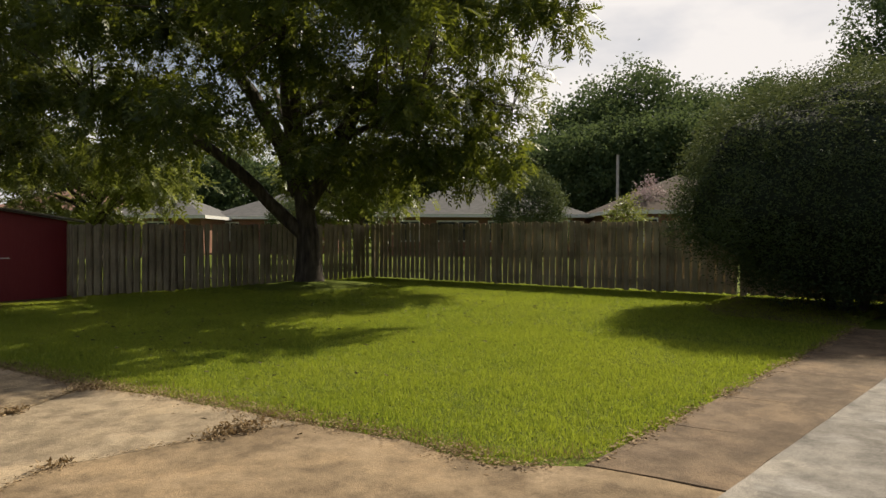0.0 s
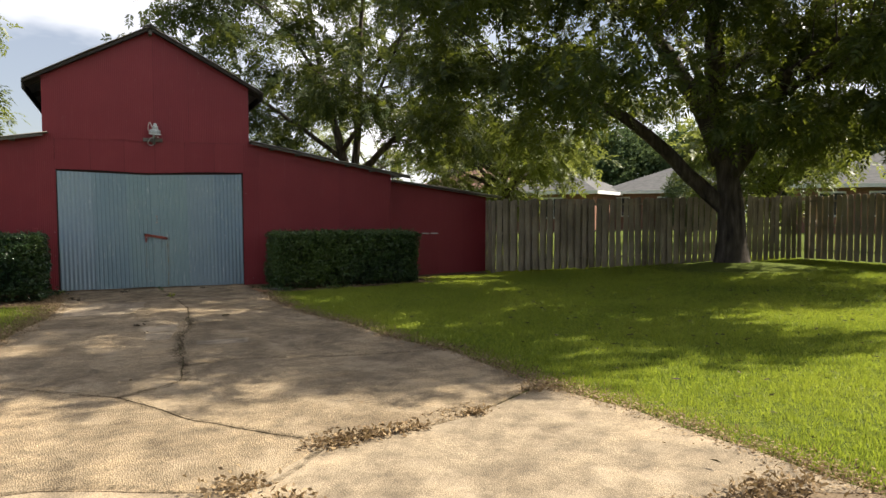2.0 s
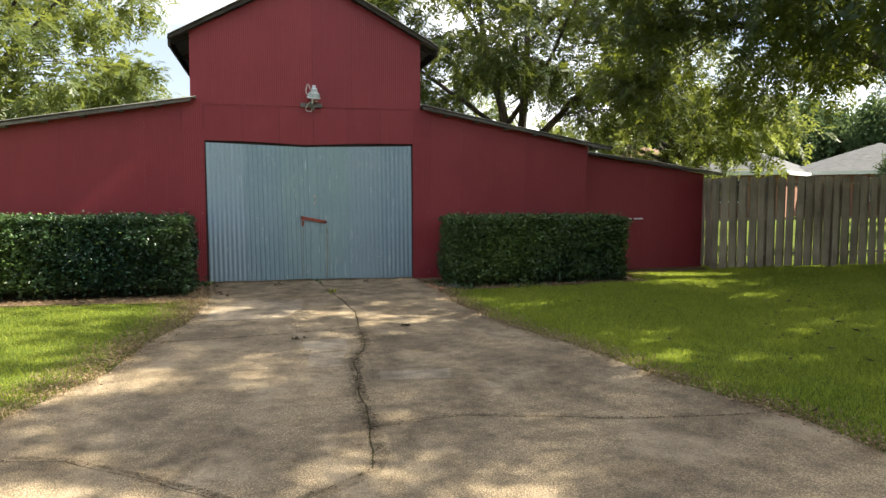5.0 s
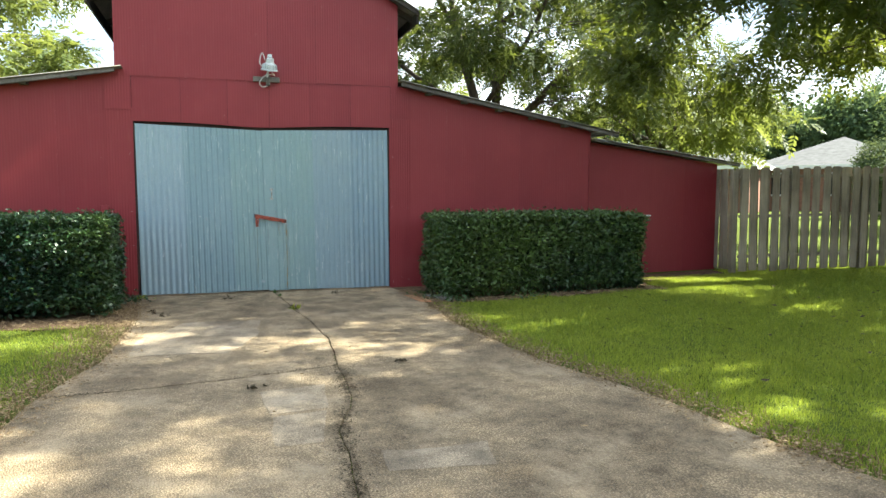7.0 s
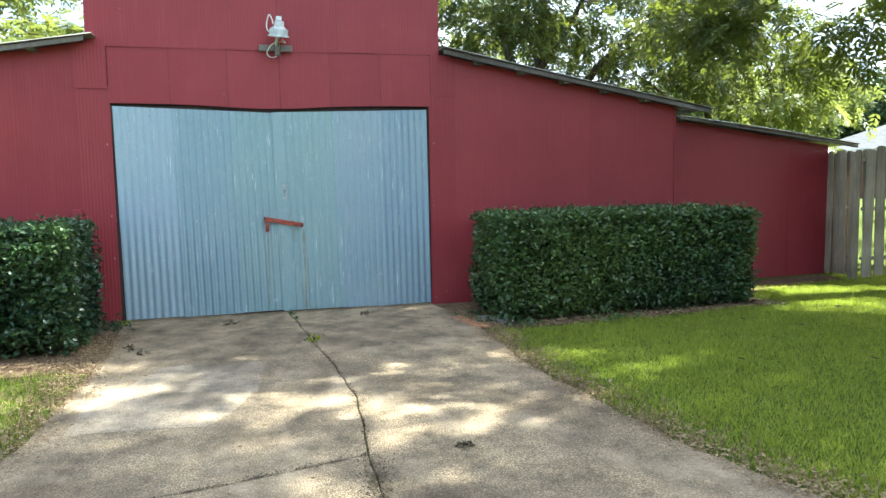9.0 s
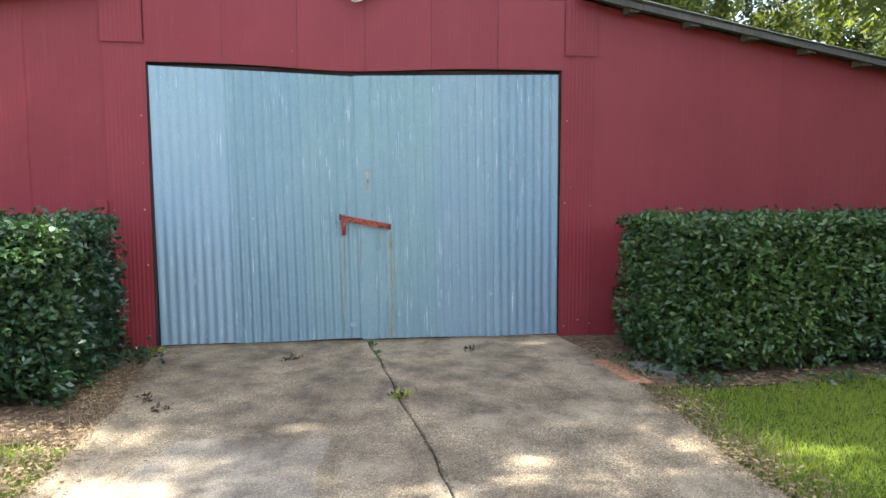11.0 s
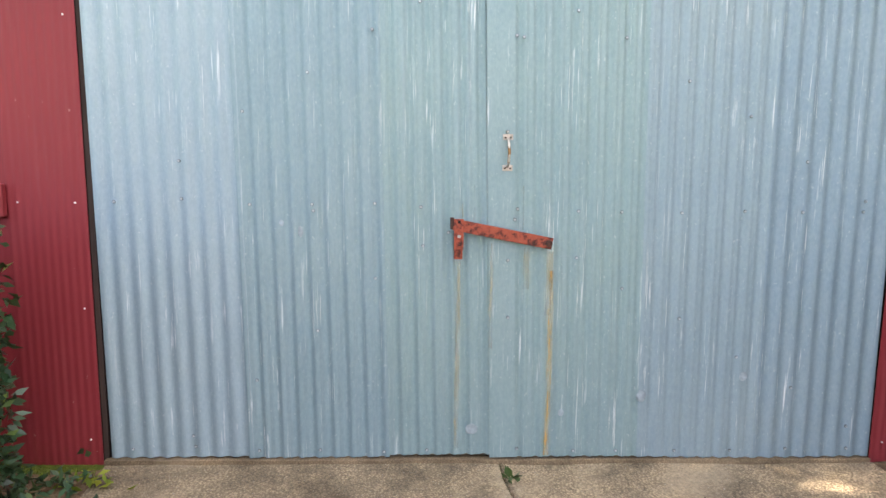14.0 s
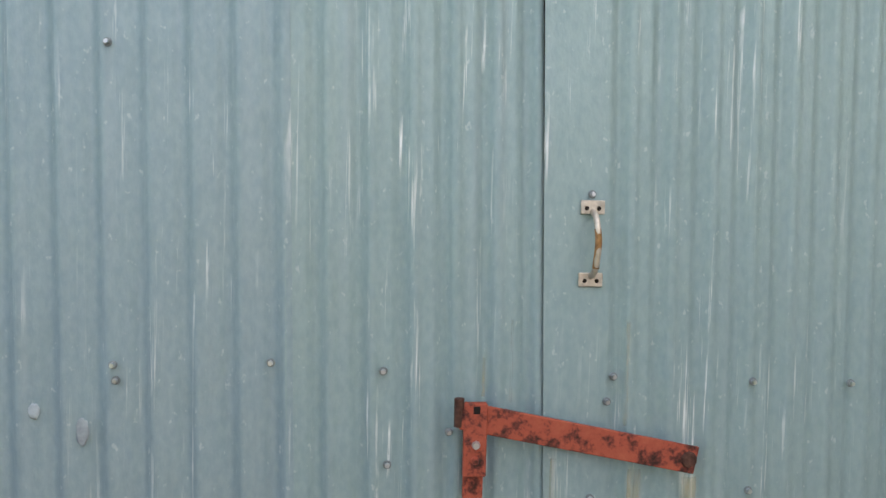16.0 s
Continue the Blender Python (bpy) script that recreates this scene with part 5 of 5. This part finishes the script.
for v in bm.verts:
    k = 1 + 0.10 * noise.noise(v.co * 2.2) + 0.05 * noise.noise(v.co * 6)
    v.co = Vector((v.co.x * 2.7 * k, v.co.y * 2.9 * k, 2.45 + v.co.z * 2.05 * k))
# solid core, coloured dark as the shaded depth behind the outer leaves
part("core", bm, plain("shrub_inner_shade", (0.022, 0.032, 0.020), 0.95), shrub)
bm = bmesh.new()
for k in range(6):
    a = k * 1.05
    tube(bm, bend([(0.25 * math.cos(a), 0.25 * math.sin(a), -0.2), (0.5 * math.cos(a), 0.5 * math.sin(a), 0.6), (1.1 * math.cos(a), 1.1 * math.sin(a), 1.6)]), [0.07 - 0.004 * i for i in range(9)], 7)
part("stem", bm, BARK, shrub)
v = r.normal(size=(1100, 3))
v /= np.linalg.norm(v, axis=1)[:, None]
kk = np.array([1 + 0.12 * noise.noise(Vector(p) * 2.2) + 0.08 * noise.noise(Vector(p) * 5) for p in v])
C = v * kk[:, None] * np.array([3.0, 3.2, 2.35]) * r.uniform(0.93, 1.02, 1100)[:, None] + np.array([0, 0, 2.5])
C = C[C[:, 2] > 0.25]
P = np.repeat(C, 95, 0) + r.normal(size=(len(C) * 95, 3)) * 0.17
leaves_part("foliage", P, 0.068, 0.032, SHRUB, shrub, 62, 0.15)

# ---- far houses ----
def house(label, x, y, w, d, eave, ridge, roof_mat, turn=-53.4, windows=(), hip=0.5, z0=0.62):
    h = thing("house", label, "house", "houses beyond the fence", (x, y, z0))
    h.rotation_euler = (0, 0, radians(turn))
    part("wall", box(bmesh.new(), -w / 2 + 0.4, w / 2 - 0.4, 0.4, d - 0.4, -0.6, eave - 0.12), BRICK, h)
    bm = bmesh.new()
    e = [bm.verts.new(c) for c in ((-w / 2, 0, eave), (w / 2, 0, eave), (w / 2, d, eave), (-w / 2, d, eave))]
    k = min(hip * d, w / 2 - 0.05)
    t = [bm.verts.new(c) for c in ((-w / 2 + k, d / 2, ridge), (w / 2 - k, d / 2, ridge))]
    for f in ((e[0], e[1], t[1], t[0]), (e[1], e[2], t[1]), (e[2], e[3], t[0], t[1]), (e[3], e[0], t[0]), (e[3], e[2], e[1], e[0])):
        bm.faces.new(f)
    part("roof", bm, roof_mat, h)
    for a in ((-w / 2 - 0.02, w / 2 + 0.02, -0.03, 0.0), (-w / 2 - 0.02, w / 2 + 0.02, d, d + 0.03)):
        part("fascia", box(bmesh.new(), a[0], a[1], a[2], a[3], eave - 0.16, eave + 0.05), WHITE_TRIM, h, "white fascia board")
    part("fascia", box(bmesh.new(), -w / 2 - 0.03, -w / 2, 0.01, d - 0.01, eave - 0.16, eave + 0.05), WHITE_TRIM, h, "white fascia board")
    part("fascia", box(bmesh.new(), w / 2, w / 2 + 0.03, 0.01, d - 0.01, eave - 0.16, eave + 0.05), WHITE_TRIM, h, "white fascia board")
    for cx, cw in windows:
        wi = part("window", box(bmesh.new(), cx - cw / 2, cx + cw / 2, 0.34, 0.399, eave - 1.7, eave - 0.35), WHITE_TRIM, h, "white window frame")
        for s in (-1, 1):
            part("pane", box(bmesh.new(), cx + s * cw / 4 - cw / 4 + 0.06, cx + s * cw / 4 + cw / 4 - 0.06, 0.325, 0.3395, eave - 1.6, eave - 0.45), GLASS_DARK, wi)
    return h


house("low brick house with a grey hipped roof beyond the fence", 23.9, 23.4, 7.0, 9, 2.25, 3.95, ROOF_GREY, windows=((0.5, 1.4),))
house("low brick house with a grey hipped roof and white eaves", 31.8, 21.5, 9.0, 9, 2.35, 4.2, ROOF_GREY, windows=((-2.8, 1.2), (0.2, 1.2)))
house("long brick house with a grey hipped roof and white eaves", 36.4, 6.9, 13.6, 11, 2.38, 4.75, ROOF_GREY, windows=((-4.6, 1.3), (-1.6, 2.6), (0.8, 1.0), (5.2, 1.2)))
house("brick house with a brown hipped roof and white eaves", 38.3, -6.2, 10.2, 10, 2.42, 4.75, ROOF_BROWN, windows=((-3.4, 1.6), (-0.6, 1.0), (2.6, 1.4)))
house("low house with a reddish roof behind the shed", 20.0, 28.5, 9.0, 9, 2.5, 4.2, ROOF_RED, windows=((0.0, 1.3),))

pole = thing("utility_pole", "thin pale utility pole beyond the houses", "pole", at=(49.9, 3.8, 0.4))
part("shaft", tube(bmesh.new(), [(0, 0, -0.2), (0, 0, 7.4)], [0.14, 0.1], 8), plain("pale_pole", (0.5, 0.48, 0.45), 0.8), pole)


def bush(label, x, y, z, rx, rz, count, leaf, mat, seed, name="bush"):
    r = np.random.default_rng(seed)
    ob = thing(name, label, "bush", at=(x, y, z))
    bm = bmesh.new()
    for k in range(4):
        a = 1.57 * k
        tube(bm, bend([(0.06 * math.cos(a), 0.06 * math.sin(a), -0.2), (0.2 * rx * math.cos(a), 0.2 * rx * math.sin(a), 0.6 * rz), (0.5 * rx * math.cos(a), 0.5 * rx * math.sin(a), 1.3 * rz)]), [0.06 - 0.005 * i for i in range(9)], 6)
    part("stem", bm, BARK, ob)
    v = r.normal(size=(count, 3))
    v /= np.linalg.norm(v, axis=1)[:, None]
    k = np.array([1 + 0.25 * noise.noise(Vector(p) * 1.8 + Vector((seed, 0, 0))) + 0.12 * noise.noise(Vector(p) * 5) for p in v])
    C = v * (k * r.uniform(0.25, 1.0, count) ** 0.33)[:, None] * np.array([rx, rx, rz]) + np.array([0, 0, rz * 1.02])
    P = np.repeat(C, 30, 0) + r.normal(size=(count * 30, 3)) * leaf * 1.3
    leaves_part("foliage", P, leaf, leaf * 0.5, mat, ob, seed + 1, 0.2)
    return ob


bush("dark rounded evergreen bush beyond the fence", 31.5, 0.75, 0.45, 1.9, 2.25, 760, 0.13, SHRUB, 71)
bush("light green young tree beyond the fence", 31.5, -4.3, 0.45, 0.85, 1.55, 120, 0.14, SUNNY, 73)
bush("dark rounded evergreen bush beyond the fence", 26.2, 13.0, 0.45, 1.4, 1.6, 420, 0.13, SHRUB, 75)
bush("shrub with pale pink blossom beyond the fence", 38.5, -3.0, 0.45, 1.1, 2.3, 70, 0.14, PINK, 77)


def far_tree(x, y, h, rad, seed, mat=FAR_GREEN, n=360, leaf=0.5):
    r = np.random.default_rng(seed)
    ob = thing("woodland_tree", "tall green tree in the distant tree line", "tree", "distant tree line", (x, y, 0.3))
    bm = bmesh.new()
    tube(bm, bend([(0, 0, -0.3), (0.1, 0, h * 0.3), (0, 0.1, h * 0.75)]), [0.4 - 0.03 * i for i in range(9)], 7)
    for k in range(5):
        a = 1.26 * k + seed
        tube(bm, bend([(0, 0, h * 0.3), (0.3 * rad * math.cos(a), 0.3 * rad * math.sin(a), h * 0.5), (0.7 * rad * math.cos(a), 0.7 * rad * math.sin(a), h * 0.72)]), [0.16 - 0.014 * i for i in range(9)], 5)
    part("trunk", bm, BARK, ob)
    v = r.normal(size=(n, 3))
    v /= np.linalg.norm(v, axis=1)[:, None]
    k = np.array([1 + 0.3 * noise.noise(Vector(p) * 1.6 + Vector((seed * 3.1, 0, 0))) + 0.16 * noise.noise(Vector(p) * 4) for p in v])
    C = v * (k * r.uniform(0.3, 1, n) ** 0.4)[:, None] * np.array([rad, rad, h * 0.42]) + np.array([0, 0, h * 0.56])
    d = math.hypot(x + 0.9, y + 17.5)
    leaf = 0.0048 * d
    per = int(46 * (0.5 / leaf) ** 1.7)
    P = np.repeat(C, per, 0) + r.normal(size=(n * per, 3)) * rad * 0.09
    leaves_part("crown", P, leaf, leaf * 0.75, mat, ob, seed + 1, 0.2)
    return ob


EYE0 = Vector((-0.86, -17.46))
for k, (px_a, d, h, rad) in enumerate(((-24, 82, 10.5, 7), (-16, 85, 11, 7), (-9, 80, 10.5, 6.5), (-3, 86, 10.5, 7), (3, 84, 11, 7), (8, 80, 11, 6), (11.5, 88, 19, 7), (15.5, 84, 21, 7.5), (19, 80, 17, 6.5), (23, 84, 18, 6.5), (13, 66, 12, 6), (19.5, 64, 12.5, 6), (26, 62, 14, 6), (36.5, 52, 21, 6), (8.5, 70, 10.5, 5), (37, 70, 18, 8))):
    a = math.atan2(FX.y, FX.x) - radians(px_a)
    far_tree(EYE0.x + d * math.cos(a), EYE0.y + d * math.sin(a), h, rad, 100 + k, FAR_GREEN)


# ---- grass and litter ----
def blades(n, x0, x1, y0, y1, size, seed, inside):
    r = np.random.default_rng(seed)
    X, Y = r.uniform(x0, x1, n), r.uniform(y0, y1, n)
    k = inside(X, Y)
    X, Y = X[k], Y[k]
    n = len(X)
    a = r.uniform(0, 2 * math.pi, n)
    lean = r.normal(0, 0.42, (n, 2)) * size
    tuft = 0.5 + 0.25 * (np.sin(X * 9.1 + 2.0 * np.sin(Y * 3.7)) * np.sin(Y * 8.3 + 1.7 * np.sin(X * 4.1)) + np.sin(X * 23.0 + Y * 11.0 + 2 * np.sin(Y * 7.0)) * np.sin(Y * 19.0 - X * 7.0))
    h = size * r.uniform(0.5, 1.25, n) * (0.55 + 0.95 * tuft)
    w = 0.10 * size * r.uniform(0.7, 1.3, n)
    Z = ground_z(X, Y)
    B = np.stack([X, Y, Z - 0.004], 1)
    s = np.stack([np.cos(a) * w, np.sin(a) * w, np.zeros(n)], 1)
    T = B + np.stack([lean[:, 0], lean[:, 1], h], 1)
    V = np.stack([B - s, B + s, T], 1).reshape(-1, 3)
    return V, np.arange(3 * n).reshape(n, 3)


def in_right(X, Y):
    e = edge_r(Y) + 0.06 + 0.05 * np.sin(Y * 7.0) * np.sin(Y * 2.3 + 1)
    bed1 = (X < 5.45) & (Y > -1.72 + 0.07 * np.sin(X * 4.3)) | (X < 7.4) & (Y > -0.55) & (X > 5.0)
    return (X > e) & (Y > lawn_end(X) + 0.05 + 0.06 * np.sin(X * 5.1) * np.sin(X * 1.7)) & (Y < -0.1) & (X < 16.6) & ~bed1


def in_left(X, Y):
    e = edge_l(Y) - 0.10 + 0.05 * np.sin(Y * 6.1)
    return (X < e) & (Y < -2.15) & (np.sin(X * 91.7 + Y * 57.3) * 0.5 + 0.5 < np.clip((X + 12.0) / 6.0, 0, 1))


tagged(np_part("grass", *blades(640000, 1.7, 9.0, -16.0, -0.1, 0.040, 81, in_right), BLADE), "short mown green lawn grass beside the driveway", "grass", kind="stuff")
tagged(np_part("grass", *blades(330000, 9.0, 16.8, -16.6, -0.1, 0.044, 82, in_right), BLADE), "short mown green lawn grass before the fence", "grass", kind="stuff")
tagged(np_part("grass", *blades(300000, -12.0, -1.5, -12.5, -2.0, 0.036, 83, in_left), BLADE), "short mown green lawn grass beside the driveway", "grass", kind="stuff")


def edge_straw(X, Y):
    k = np.sin(X * 113.1 + Y * 71.7) * 0.5 + 0.5
    d = X - edge_r(Y)
    e = edge_l(Y) - X
    return (Y < -0.9) & (((d > -0.03) & (k > d / 0.42) & (Y > lawn_end(X) + 0.05)) | ((e > -0.05) & (k > e / 0.6) & (Y > -10.5)))


tagged(np_part("dry_grass", *blades(260000, -7.0, 3.8, -15.4, -0.9, 0.05, 84, edge_straw), DRY), "dry straw-coloured grass along the driveway edges", "dry grass", kind="stuff")


def scatter(n, line, width, length, seed, label, lift=0.012, name="leaf_litter", mat=DRY, wid=0.5):
    """Dry leaves and stalks strewn along a line."""
    r = np.random.default_rng(seed)
    P = np.array(line, float)
    seg = np.linalg.norm(np.diff(P, axis=0), axis=1)
    cum = np.concatenate([[0], np.cumsum(seg)])
    s = r.uniform(0, cum[-1], n)
    dens = np.array([0.5 + noise.noise((q * 2.2, seed, 0)) for q in s])
    s = s[r.uniform(size=n) < np.clip(dens, 0.06, 1)]
    X, Y = np.interp(s, cum, P[:, 0]) + r.normal(0, width, len(s)), np.interp(s, cum, P[:, 1]) + r.normal(0, width, len(s))
    Q = np.stack([X, Y, ground_z(X, Y) + lift + np.abs(r.normal(0, 0.012, len(s)))], 1)
    V, F = leaf_arrays(Q, length, length * wid, r, -0.05)
    V = V.reshape(-1, 4, 3)
    z = V[:, :1, 2:3]
    V[:, :, 2:3] = z + (V[:, :, 2:3] - z) * 0.35
    V[:, :, 2] = np.maximum(V[:, :, 2], Q[:, None, 2] * 0 + ground_z(V[:, :, 0], V[:, :, 1]) + 0.006)
    return tagged(np_part(name, V.reshape(-1, 3), F, mat), label, "leaf litter", kind="stuff")


ys = np.arange(-14.9, -0.3, 0.2)
scatter(20000, [(float(edge_r(y)) + 0.06, y) for y in ys], 0.10, 0.034, 91, "dry brown leaves and dead grass along the driveway edge", 0.02)
ys = np.arange(-10.0, -0.5, 0.2)
scatter(14000, [(float(edge_l(y)) - 0.10, y) for y in ys], 0.15, 0.036, 92, "dry brown leaves and dead grass along the driveway edge", 0.02)
scatter(1100, CJ + CJ2[1:] + J[1:], 0.018, 0.022, 93, "dark crumbs and moss in the driveway joint", 0.012, mat=CRUMB)
scatter(2600, CJ2, 0.055, 0.020, 193, "dark crumbs and moss spread along the driveway joint", 0.015, mat=CRUMB)
scatter(1200, LL + JR[1:], 0.014, 0.02, 194, "dark crumbs in a driveway crack", 0.012, mat=CRUMB)
scatter(700, TL, 0.014, 0.02, 195, "dark crumbs in a driveway crack", 0.012, mat=CRUMB)
scatter(700, TR, 0.014, 0.02, 196, "dark crumbs in a driveway crack", 0.012, mat=CRUMB)
scatter(1000, W1[:-1], 0.03, 0.03, 197, "dead weeds along a driveway crack", 0.014)
scatter(3200, [(2.95, -14.9)] + [(x, lawn_end(x) + 0.05) for x in (3.3, 5.0, 7.0, 9.0, 12.0)], 0.05, 0.045, 198, "dry brown leaves along the edge of the path", 0.02)
scatter(700, WR + [(0.57, -11.1)], 0.03, 0.04, 94, "dead weeds along a driveway crack", 0.016)
scatter(1500, [(2.3, -1.7), (5.4, -1.6)], 0.10, 0.05, 95, "fallen dry leaves under the hedge", 0.016)
scatter(1500, [(-1.9, -1.9), (-5.4, -1.85)], 0.12, 0.05, 96, "fallen dry leaves under the hedge", 0.016)
scatter(1100, [(3.5, -13), (5.5, -3), (6, -12), (8, -4), (8.5, -12), (10.5, -4), (11, -11), (13.5, -4.5), (14, -10), (17, -6)], 1.0, 0.085, 97, "fallen dry leaves lying on the lawn", 0.05, mat=CRUMB)
scatter(70, [(-1, -1), (0.9, -3), (-0.6, -5), (1.2, -7), (-0.5, -9), (1.0, -11)], 0.6, 0.05, 98, "few fallen leaves on the driveway", 0.022)


def weed(x, y, rad, n, seed, mat, label, size=0.06):
    r = np.random.default_rng(seed)
    Q = np.stack([x + r.normal(0, rad, n), y + r.normal(0, rad * 0.6, n), float(ground_z(x, y)) + 0.02 + np.abs(r.normal(0, rad * 0.35, n))], 1)
    V, F = leaf_arrays(Q, size, size * 0.45, r, -0.2)
    V[:, 2] = np.maximum(V[:, 2], float(ground_z(x, y)) + 0.005)
    return tagged(np_part("weed_clump", V, F, mat), label, "weed", kind="stuff")


for k, (x, y, rad, n) in enumerate(((2.6, -12.95, 0.12, 260), (2.35, -12.9, 0.08, 120), (0.6, -11.15, 0.1, 260), (0.85, -11.1, 0.08, 200), (1.15, -11.06, 0.07, 120), (1.75, -10.9, 0.06, 110), (-0.1, -11.7, 0.1, 180), (0.1, -12.0, 0.08, 140), (2.6, -10.5, 0.1, 150), (1.3, -12.66, 0.06, 60))):
    weed(x, y, rad, n, 200 + k, DRY, "dead brown weeds growing out of a driveway crack", 0.045)
for k, (x, y, rad, n) in enumerate(((-1.85, -0.3, 0.09, 70), (-1.72, -0.25, 0.06, 30), (2.02, -1.0, 0.08, 60), (2.06, -1.35, 0.07, 50), (-1.78, -0.55, 0.10, 60), (2.3, -1.68, 0.1, 70), (0.18, -1.7, 0.02, 18), (0.06, -0.2, 0.012, 12), (0.1, -0.45, 0.010, 8), (3.2, -1.85, 0.12, 60))):
    weed(x, y, rad, n, 230 + k, HOLLY if k not in (1, 6) else BLADE, "small green weeds beside the driveway", 0.06)
for k, (x, y) in enumerate(((0.19, -1.65), (-0.60, -0.57), (0.84, -0.47), (-0.46, -5.23), (0.75, -4.75), (-1.45, -1.5), (-1.3, -1.75))):
    weed(x, y, 0.035, 16, 260 + k, CRUMB, "curled brown dead leaves lying on the driveway", 0.05)
